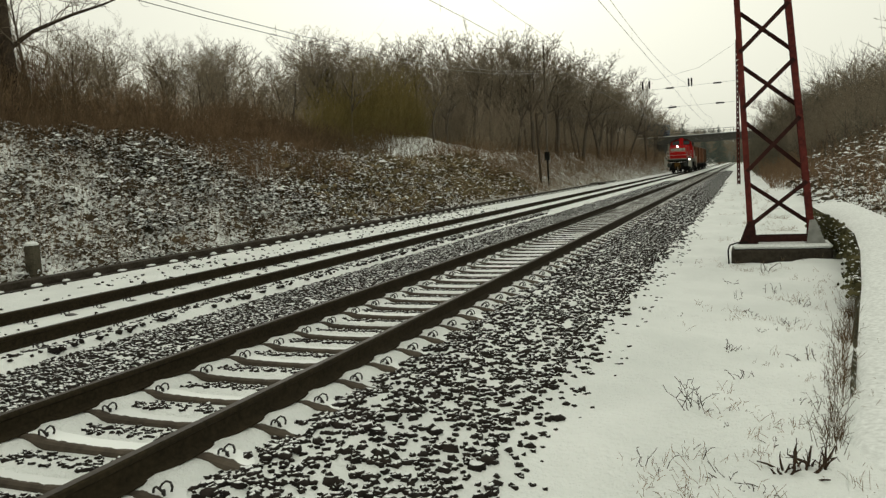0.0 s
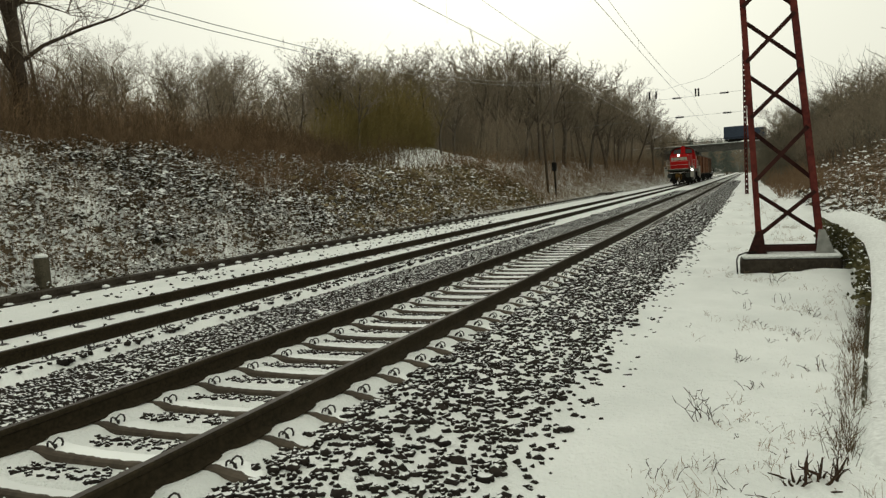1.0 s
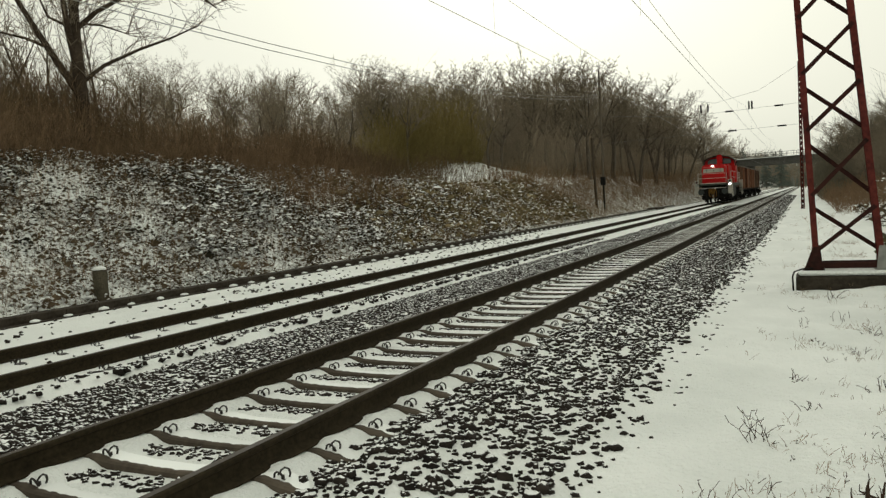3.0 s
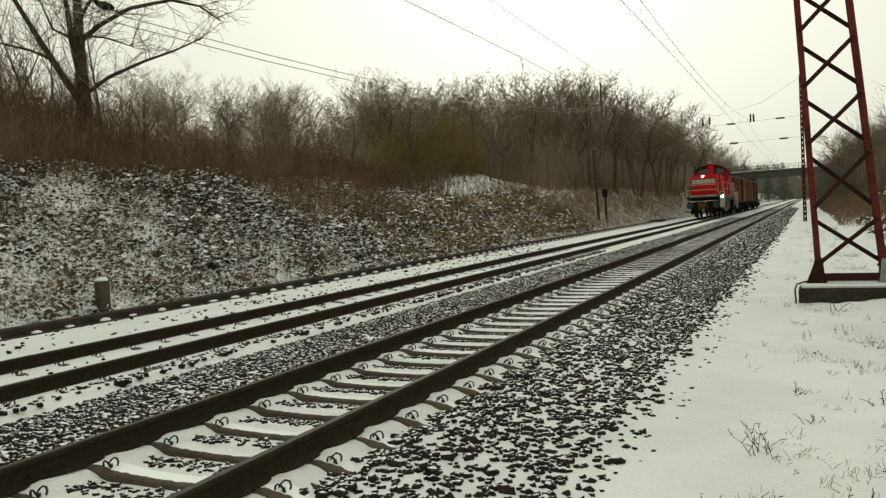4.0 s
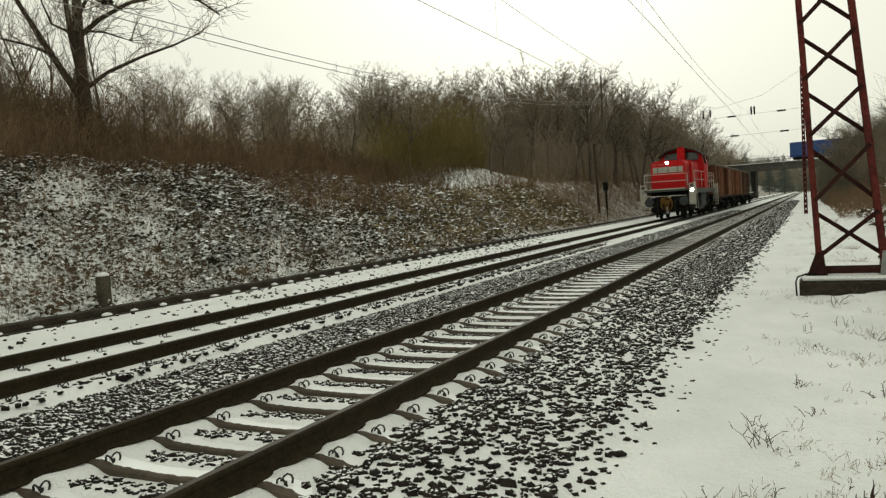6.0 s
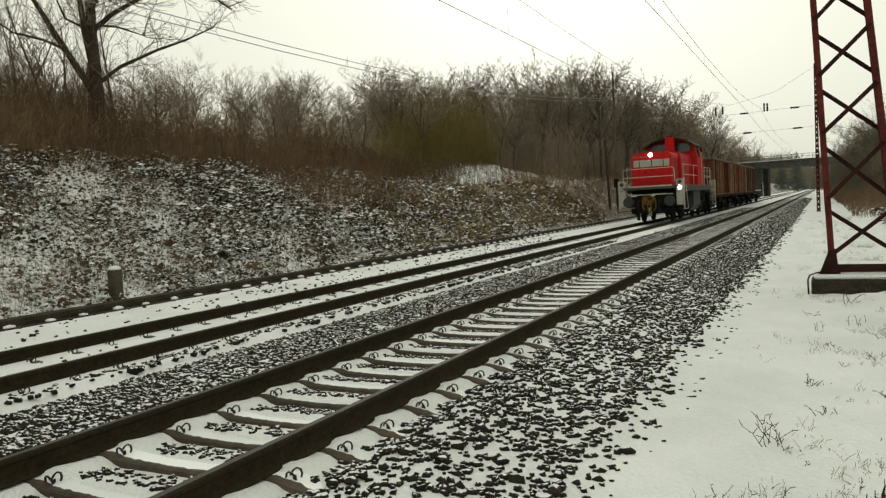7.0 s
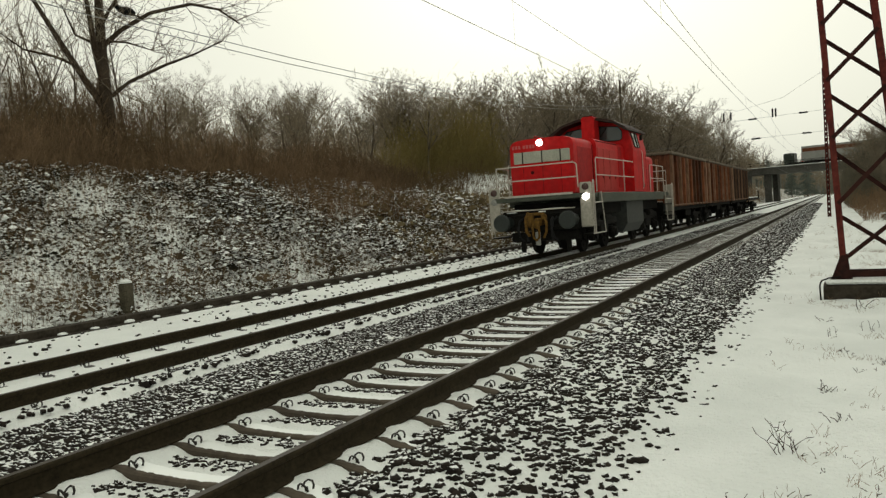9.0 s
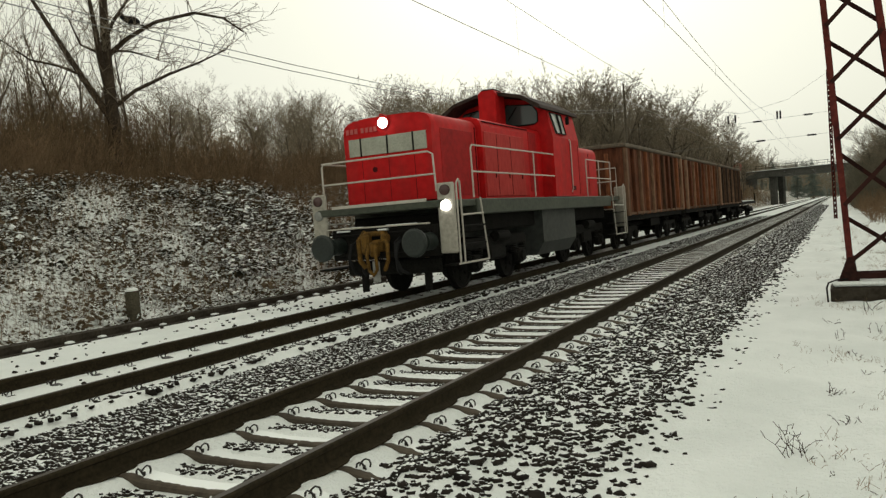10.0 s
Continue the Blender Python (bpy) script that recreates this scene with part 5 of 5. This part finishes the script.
        for y in (3.75, 4.55, 5.35):
            part("door_latch", Mesh().box((s * 1.178, y, 2.42), (0.025, 0.05, 0.12), 0.008), SEAM, eh)
        # stands proud of the hood; the hollow's shade is only painted
        part("recess_shade", Mesh().box((s * 1.152, 6.2, 2.8), (0.016, 0.52, 1.5), 0.006), RED_DARK, eh)
    part("exhaust_housing", shell([(-0.14, 3.6), (0.34, 3.6), (0.34, 4.66), (0.28, 4.74), (-0.08, 4.74), (-0.14, 4.66)], 5.95, 6.55), RED, eh)
    part("exhaust_cap", Mesh().box((0.10, 6.25, 4.76), (0.36, 0.5, 0.05), 0.015), ROOF, eh)
    # cab
    cw = [(-1.5, 1.9), (1.5, 1.9), (1.5, 3.45), (1.36, 4.18), (0.9, 4.46), (0.3, 4.60), (-0.3, 4.60), (-0.9, 4.46), (-1.36, 4.18), (-1.5, 3.45)]
    cb = part("cab", shell(cw, 6.85, 9.0, 0.0), RED, lo)
    roof = [(1.49, 4.14), (1.44, 4.24), (0.95, 4.54), (0.3, 4.70), (-0.3, 4.70), (-0.95, 4.54), (-1.44, 4.24), (-1.49, 4.14), (-1.37, 4.15), (-0.93, 4.46), (-0.3, 4.61), (0.3, 4.61), (0.93, 4.46), (1.37, 4.15)]
    part("cab_roof", shell(roof, 6.1, 9.15), ROOF, cb, "dark weathered cab roof")
    for y, s in ((6.845, -1), (9.005, 1)):
        for x in (-0.66, 0.66):
            o = 1 if x > 0 else -1
            pts = [(-0.45, 3.88), (-0.38, 3.84), (0.38, 3.84), (0.46, 3.90), (0.46, 4.16), (0.34, 4.34), (-0.38, 4.42), (-0.45, 4.36)]
            pts = [(x + o * a, c) for a, c in pts]
            n = len(pts)
            wv = part("window", Mesh().add([(a, y, c) for a, c in pts] + [(a, y + s * 0.02, c) for a, c in pts], [tuple(range(n)), tuple(range(n, 2 * n))] + [(k, (k + 1) % n, n + (k + 1) % n, n + k) for k in range(n)]), GLASS, cb, "grey-blue cab window")
            part("window_frame", Mesh().pipe([(a, y + s * 0.018, c) for a, c in pts + pts[:1]], 0.018, 5), RUBBER, wv)
            part("wiper", Mesh().rod((x - 0.1, y + s * 0.03, 4.34), (x - 0.36, y + s * 0.03, 4.02), 0.014, n=5), DARK, wv)
    for s in (-1, 1):
        for y0, y1, tilt in ((6.98, 7.5, 0.16), (7.56, 7.9, 0.02)):
            lo_, hi_ = (1.478, 3.56), (1.375, 4.10)
            vs = [(s * (lo_[0] + 0.03), y0 + tilt, lo_[1]), (s * (lo_[0] + 0.03), y1, lo_[1]), (s * (hi_[0] + 0.03), y1 - 0.05, hi_[1]), (s * (hi_[0] + 0.03), y0, hi_[1])]
            vs += [(x - s * 0.03, y, z) for x, y, z in vs]
            wn_ = part("window", Mesh().add(vs, [(0, 1, 2, 3), (7, 6, 5, 4), (0, 4, 5, 1), (1, 5, 6, 2), (2, 6, 7, 3), (3, 7, 4, 0)]), SIDE_GLASS, cb, "side window with sky reflection put into its pale colour")
            fr = [vs[0], vs[1], vs[2], vs[3], vs[0]]
            part("window_frame", Mesh().pipe([(x + s * 0.008, y, z) for x, y, z in fr], 0.020, 5), RUBBER, wn_)
        part("door_rail", Mesh().pipe([(s * 1.52, 8.1, 2.0), (s * 1.56, 8.1, 2.1), (s * 1.56, 8.1, 3.4), (s * 1.52, 8.1, 3.45)], 0.016), HANDRAIL, cb)
        for y in (8.2, 8.9):
            part("door_seam", Mesh().box((s * 1.502, y, 2.65), (0.012, 0.02, 1.4), 0.002), SEAM, cb)
        part("door_step", Mesh().box((s * 1.505, 8.4, 2.12), (0.03, 0.22, 0.12), 0.01), SEAM, cb)
        part("mirror", Mesh().box((s * 1.56, 7.95, 3.95), (0.10, 0.06, 0.22), 0.02), DARK, cb)
    # rear hood
    rh = part("rear_hood", shell(hood_profile(1.12, 1.90, 3.47), 9.0, 12.0, 0.01), RED, lo, smooth=True)
    for s in (-1, 1):
        for y in (9.5, 10.2, 11.1):
            part("door_seam", Mesh().box((s * 1.12, y, 2.6), (0.018, 0.02, 1.25), 0.003), SEAM, rh)
    # railings
    rail_frame(lo, [(-1.42, 0.72, 1.86), (-1.42, 0.72, 2.76), (-1.36, 0.72, 2.82), (1.10, 0.72, 2.82), (1.20, 0.72, 2.76), (1.22, 0.74, 2.05)], [((-1.42, 0.72, 2.38), (1.22, 0.72, 2.38)), ((-1.42, 0.72, 2.82), (-1.46, 1.8, 2.82)), ((-1.46, 1.8, 1.86), (-1.46, 1.8, 2.82))])
    rail_frame(lo, [(-1.42, 13.18, 1.86), (-1.42, 13.18, 2.82), (1.42, 13.18, 2.82), (1.42, 13.18, 1.86)], [((-1.42, 13.18, 2.38), (1.42, 13.18, 2.38))])
    for s in (-1, 1):
        x = s * 1.47
        rail_frame(lo, [(x, 1.86, 1.9), (x, 1.86, 2.90), (x, 1.92, 2.97), (x, 6.84, 2.99), (x, 6.9, 2.92), (x, 6.9, 1.9)], [((x, 1.86, 2.43), (x, 6.9, 2.43)), ((x, 5.4, 1.9), (x, 5.4, 2.98))])
        rail_frame(lo, [(x, 9.7, 1.9), (x, 9.7, 2.97), (x, 12.3, 2.97), (x, 12.3, 1.9)], [((x, 9.7, 2.43), (x, 12.3, 2.43)), ((x, 11.0, 1.9), (x, 11.0, 2.97))])
    # tank and bogies
    part("fuel_tank", shell([(-1.32, 1.55), (-1.32, 0.75), (-1.1, 0.42), (1.1, 0.42), (1.32, 0.75), (1.32, 1.55)], 6.15, 8.8), TANK, lo, "plain grey fuel tank")
    for yc in (3.65, 10.45):
        bg = part("bogie", Mesh().box((0, yc, 0.85), (1.9, 0.7, 0.4), 0.05), DARK, lo)
        for s in (-1, 1):
            part("bogie_frame", Mesh().box((s * 1.08, yc, 0.92), (0.12, 3.5, 0.26), 0.04).box((s * 1.08, yc, 0.70), (0.14, 0.9, 0.36), 0.05), DARK, bg)
            for d in (-1.25, 1.25):
                part("axle_box", Mesh().box((s * 1.10, yc + d, 0.52), (0.22, 0.34, 0.36), 0.05).rod((s * 1.2, yc + d, 0.52), (s * 1.26, yc + d, 0.52), 0.13, n=12), DARK, bg)
                sp = Mesh()
                for e in (-0.28, 0.28):
                    for k in range(5):
                        sp.lathe([(-0.02, 0.06), (-0.015, 0.085), (0.015, 0.085), (0.02, 0.06)], (s * 1.10, yc + d + e, 0.60 + k * 0.055), "z", 10)
                part("spring", sp, DARK, bg)
            part("brake_cylinder", Mesh().rod((s * 1.2, yc - 0.3, 1.05), (s * 1.2, yc + 0.35, 1.05), 0.12, n=12), DARK, bg)
        for d in (-1.25, 1.25):
            wheelset(lo, yc + d)
    return lo


def build_wagon(skin, ribs, label, length=11.4):
    w = tagged(new("open_wagon"), label, "goods wagon", "goods wagons")
    y0, y1 = 0.45, length - 0.45
    z0, z1 = 1.22, 3.62
    for s in (-1, 1):
        sd = part("side_wall", Mesh().box((s * 1.36, (y0 + y1) / 2, (z0 + z1) / 2), (0.05, y1 - y0, z1 - z0), 0.01), skin, w)
        n = 11
        for k in range(n):
            y = y0 + 0.10 + (y1 - y0 - 0.2) * k / (n - 1)
            wide = 0.24 if k in (0, 10) else (0.13 if k % 2 else 0.09)
            part("rib", Mesh().box((s * 1.445, y, (z0 + z1) / 2 - 0.05), (0.13, wide, z1 - z0), 0.02), ribs[k % 2], sd)
        part("top_rim", Mesh().box((s * 1.42, (y0 + y1) / 2, z1 + 0.05), (0.18, y1 - y0 + 0.1, 0.13), 0.03), RIM, w, "grey-brown worn top rim")
        part("bottom_flange", Mesh().box((s * 1.43, (y0 + y1) / 2, z0 + 0.02), (0.12, y1 - y0, 0.10), 0.02), RIB_PALE, w)
        part("sole_bar", Mesh().box((s * 1.28, (y0 + y1) / 2, 1.10), (0.14, y1 - y0, 0.22), 0.02), DARK, w)
    for y, s in ((y0, -1), (y1, 1)):
        en = part("end_wall", Mesh().box((0, y, (z0 + z1) / 2), (2.74, 0.05, z1 - z0), 0.01), skin, w)
        for x in (-0.8, 0.0, 0.8):
            part("rib", Mesh().box((x, y + s * 0.06, (z0 + z1) / 2 - 0.1), (0.14, 0.10, z1 - z0 - 0.2), 0.015), RIB, en)
        part("top_rim", Mesh().box((0, y + s * 0.02, z1 + 0.05), (2.9, 0.20, 0.14), 0.03), RIM, w)
        part("headstock", Mesh().box((0, y + s * 0.06, 1.08), (2.6, 0.14, 0.34), 0.02), DARK, w)
        for x in (-0.88, 0.88):
            part("buffer", Mesh().lathe([(0.0, 0.05), (0.0, 0.20), (0.04, 0.22), (0.06, 0.09), (0.3, 0.09), (0.32, 0.14), (0.42, 0.14)], (x, 0, 1.06), "y", 14), DARK, w, smooth=True).matrix_basis = pose(0, 0 if s < 0 else length, 0, 0, 0, 0 if s < 0 else 180)
    part("floor", Mesh().box((0, (y0 + y1) / 2, 1.24), (2.7, y1 - y0, 0.06), 0.01), skin, w)
    running_gear(w, length)
    return w


def running_gear(w, length):
    for yc in (2.0, length - 2.0):
        bg = part("bogie", Mesh().box((0, yc, 0.72), (1.9, 0.5, 0.3), 0.05), DARK, w)
        for s in (-1, 1):
            part("bogie_frame", Mesh().box((s * 1.02, yc, 0.66), (0.10, 2.5, 0.20), 0.04).box((s * 1.02, yc, 0.50), (0.14, 0.7, 0.34), 0.05), DARK, bg)
            for d in (-0.9, 0.9):
                part("axle_box", Mesh().box((s * 1.04, yc + d, 0.48), (0.2, 0.3, 0.3), 0.05), DARK, bg)
        for d in (-0.9, 0.9):
            wheelset(w, yc + d, 0.46)
    part("brake_gear", Mesh().box((0, length / 2, 0.75), (0.5, length * 0.36, 0.14), 0.03).rod((-0.5, length / 2 - 0.6, 0.7), (-0.5, length / 2 + 0.6, 0.7), 0.18, n=12).box((1.2, length / 2, 0.82), (0.06, 1.6, 0.3), 0.02), DARK, w)


def build_flat_wagon(length=12.0):
    w = tagged(new("flat_wagon"), "low flat wagon with snow on its deck and short stakes", "goods wagon", "goods wagons")
    part("deck", Mesh().box((0, length / 2, 1.14), (2.7, length - 0.9, 0.22), 0.02), DARK, w)
    part("snow_layer", Mesh().box((0, length / 2, 1.28), (2.5, length - 1.2, 0.10), 0.04), SNOW_PURE, w)
    for k in (0, 4):
        for s in (-1, 1):
            part("stake", Mesh().box((s * 1.32, 1.0 + k * 2.5, 1.5), (0.09, 0.09, 0.9 if k else 1.4), 0.01), DARK, w)
    running_gear(w, length)
    return w


LOCO = build_loco()
RUST_DULL = mottled("dull_brown_wagon", (0.022, 0.015, 0.011), (0.075, 0.048, 0.034), 1.1, 0.8, stretch=(1, 1, 0.25))
RUST_RED = mottled("red_rust_wagon", (0.055, 0.016, 0.009), (0.23, 0.066, 0.030), 1.0, 0.75, stretch=(1, 1, 0.25))
grime(RUST_RED, (0.20, 0.10, 0.06), 0.6)
WAGONS = [build_wagon(RUST, (RIB_PALE, RIB), "rusty red-brown open goods wagon with ribbed sides"),
          build_wagon(RUST_RED, (RIB_PALE, RIB), "bright rusty open goods wagon with streaked sides"),
          build_wagon(RUST_DULL, (RIB_PALE, RUST_DULL), "dull grey-brown open goods wagon with ribbed sides"), build_flat_wagon()]


# ---- road traffic on the bridge ----
def build_lorry(length, h, paint, label, box_from=2.6, cab_paint=None, band=None, name="lorry"):
    """Cab leading in +x, a box body behind; it stands on the deck."""
    v = tagged(new(name), label, "lorry", "vehicles on the bridge")
    cabp = cab_paint or paint
    part("cab", Mesh().box((length - 1.1, 0, 1.75), (2.1, 2.4, 2.5), 0.18), cabp, v)
    part("windscreen", Mesh().box((length - 0.045, 0, 2.2), (0.06, 2.1, 0.9), 0.02), GLASS, v)
    bx = part("cargo_box", Mesh().box(((length - box_from) / 2, 0, (h + 1.0) / 2), (length - box_from, 2.5, h - 1.0), 0.05), paint, v)
    if band:
        part("band", Mesh().box(((length - box_from) / 2, -1.27, h - 0.75), (length - box_from - 0.4, 0.03, 0.7), 0.01), band, bx)
    part("chassis", Mesh().box((length / 2, 0, 0.8), (length - 0.6, 1.0, 0.3), 0.03), DARK, v)
    for x in (1.2, 2.5, length - 1.3):
        for s in (-1, 1):
            part("wheel", Mesh().lathe([(-0.15, 0.2), (-0.15, 0.46), (-0.1, 0.5), (0.1, 0.5), (0.15, 0.46), (0.15, 0.2)], (x, s * 1.08, 0.5), "y", 16), RUBBER, v, smooth=True)
    return v


BLUE_VAN = build_lorry(8.0, 3.6, BLUE_DULL, "dark blue box lorry crossing the bridge")
BLUE_TRAILER = build_lorry(15.6, 4.0, BLUE, "long lorry with a bright blue tarpaulin trailer", 2.9, BLUE_DULL)
GREY_COACH = build_lorry(14.2, 3.9, GREY, "long pale grey lorry with a red cab and dark openings", 2.3, RED_DARK, RUST)
DARK_GREEN = mottled("dark_green_paint", (0.012, 0.020, 0.014), (0.030, 0.042, 0.030), 0.6, 0.5)
RED_VAN = build_lorry(11.1, 2.7, RED_DARK, "low red lorry with a dark green cab crossing the bridge", 3.6, DARK_GREEN)


# ---- dead stalks and twigs in the snow beside the path ----
def dead_twigs(x, y, h, n, seed, thick=1.0):
    r = random.Random(seed)
    P, Q, A, B = [], [], [], []
    for _ in range(n):
        p = Vector((r.gauss(0, 0.05), r.gauss(0, 0.05), -0.05))
        d = Vector((r.gauss(0, 0.55), r.gauss(0, 0.55), r.uniform(0.6, 1.1))).normalized()
        ln = h * r.uniform(0.5, 1.1)
        for k in range(3):
            q = p + d * ln / 3
            P.append(tuple(p)), Q.append(tuple(q)), A.append(thick * (0.005 - 0.0011 * k)), B.append(thick * (0.0039 - 0.0011 * k))
            if k and r.random() < 0.8:
                e = q + (d + Vector((r.gauss(0, 0.7), r.gauss(0, 0.7), r.gauss(0, 0.4)))).normalized() * ln * 0.22
                P.append(tuple(q)), Q.append(tuple(e)), A.append(0.003), B.append(0.002)
            d = (d + Vector((r.gauss(0, 0.25), r.gauss(0, 0.25), r.gauss(-0.08, 0.2)))).normalized()
            p = q
    v, q = twigs(P, Q, A, B, 4)
    TWIG_BITS.append((v + np.array([x, y, float(height(x, y))]), q))


TWIG_BITS = []
# thin clumps on the open snow, woody stubs by the path, stems along the edge of the bank
for k, (x, y, h, n, thick) in enumerate(((3.50, 2.70, 0.24, 12, 0.75), (3.42, 3.10, 0.16, 5, 0.9), (3.70, 4.80, 0.15, 12, 1.0), (3.74, 4.70, 0.09, 9, 1.0), (4.20, 10.1, 0.24, 6, 1.5), (3.70, 9.1, 0.22, 4, 1.2), (3.80, 7.6, 0.16, 5, 1.0),
                                         (3.90, 3.80, 0.12, 9, 0.9), (3.30, 1.60, 0.16, 6, 0.7), (3.70, 1.60, 0.15, 7, 0.7), (4.45, 4.50, 0.16, 6, 1.0), (3.90, 6.60, 0.13, 7, 1.0), (3.70, 2.40, 0.08, 8, 0.8), (3.80, 2.70, 0.07, 8, 0.8), (3.50, 1.90, 0.15, 4, 0.8),
                                         (4.05, 5.50, 0.12, 8, 0.9), (4.30, 6.20, 0.13, 8, 1.0), (4.50, 7.20, 0.16, 8, 1.1), (4.20, 3.20, 0.10, 8, 0.8), (4.30, 8.20, 0.16, 6, 1.1), (4.05, 2.10, 0.12, 6, 0.8), (3.95, 1.45, 0.18, 6, 0.7), (3.10, 6.30, 0.10, 4, 0.9),
                                         (4.10, 1.68, 0.15, 8, 2.3), (4.15, 1.72, 0.17, 8, 2.3), (4.21, 1.80, 0.26, 6, 2.5), (4.26, 1.84, 0.15, 7, 1.5))):
    dead_twigs(x, y, h, n, 40 + k, thick)


def lay_twigs():
    vs, qs, o = [], [], 0
    for v, q in TWIG_BITS:
        vs.append(v)
        qs.append(q + o)
        o += len(v)
    tagged(new("dead_twigs", raw_mesh("dead_twigs", np.concatenate(vs), np.concatenate(qs), TWIG_DARK)), "dark leafless twigs poking out of the snow", "twigs", kind="stuff")


lay_twigs()


def bank_stems(n):
    y = 2.0 + 5.6 * rng.uniform(0, 1, n)
    return np.interp(y, [0.6, 2.54, 5.02, 6.8, 8.8], [4.30, 4.44, 4.80, 5.06, 5.30]) - np.abs(rng.normal(0, 0.07, n)), y


brush("dead_stems", "thin reddish stems along the edge of the bank", 330, bank_stems, lambda x, y: 0.24 + 0 * y, BRUSH_DARK, kids=2, lean=0.3, r0=0.0030, cat="stems")


def build_grass():
    """Tufts of short dry blades, thicker towards the bank."""
    m = 2300
    cx, cy = rng.uniform(2.9, 5.1, m), 1.0 + 40 * rng.uniform(0, 1, m) ** 1.8
    keep = (wave(cx, cy, 1.7, 3) + 0.9 * (cx - 4.1) + rng.normal(0, 0.6, m)) > 0.75
    cx, cy = cx[keep], cy[keep]
    per = rng.integers(3, 9, len(cx))
    big = np.repeat(rng.uniform(0.5, 1.4, len(cx)), per)
    x, y = np.repeat(cx, per), np.repeat(cy, per)
    n = len(x)
    x, y = x + rng.normal(0, 0.045, n), y + rng.normal(0, 0.045, n)
    p = np.stack([x, y, height(x, y) - 0.012], -1)
    h = rng.uniform(0.02, 0.07, n) * big * (1 + 0.06 * np.clip(y - 8, 0, 30))
    d = np.stack([rng.normal(0, 0.55, n), rng.normal(0, 0.55, n), np.ones(n)], -1)
    q = p + d * (h * 0.6)[:, None]
    e = q + (d + rng.normal(0, 0.5, (n, 3))) * (h * 0.5)[:, None]
    v, f = twigs(np.concatenate([p, q]), np.concatenate([q, e]), np.full(2 * n, 0.0018), np.full(2 * n, 0.0011))
    tagged(new("dry_grass", raw_mesh("dry_grass", v, f, WEED)), "sparse tufts of dry grass in the snow", "grass", kind="stuff")


build_grass()


def motions():
    # seconds and the place of the locomotive's buffers along the track
    run = [(0.0, 100.8), (1.0, 91.3), (2.5, 76.6), (4.5, 58.6), (5.5, 49.4), (7.5, 32.0), (9.0, 18.32), (10.0, 9.0)]
    for thing, back in [(LOCO, 0.0)] + [(w, 14.0 + 11.75 * k) for k, w in enumerate(WAGONS)]:
        walk(thing, [(t, pose(TRACK_X["far"], y + back, 0.17)) for t, y in run])
    ts = [k / 15 for k in range(151)]
    rolled = [np.interp(t, [a for a, _ in run], [b for _, b in run]) for t in ts]
    for w, y, r in WHEELS:
        walk(w, [(t, pose(0, y, r, math.degrees((rolled[0] - d) / r) % 360)) for t, d in zip(ts, rolled)])
    # vehicles on the bridge, by the place of their tail along the deck
    deck = BRIDGE.matrix_basis
    for thing, lane, t0, s0, speed, back in ((BLUE_VAN, -2.2, 0.5, -3.1, 18.6, 0), (BLUE_TRAILER, -2.2, 5.5, -2.1, 20.0, 0), (GREY_COACH, -2.2, 8.8, 1.7, 20.6, 0), (RED_VAN, 1.9, 9.3, 5.6, -21.7, 180)):
        rows = [(t, min(max(s0 + speed * (t - t0), -95.0), 110.0)) for t in [k * 0.5 for k in range(21)]]
        walk(thing, [(t, deck @ pose(s, lane, 6.98, 0, 0, back)) for t, s in rows])


motions()
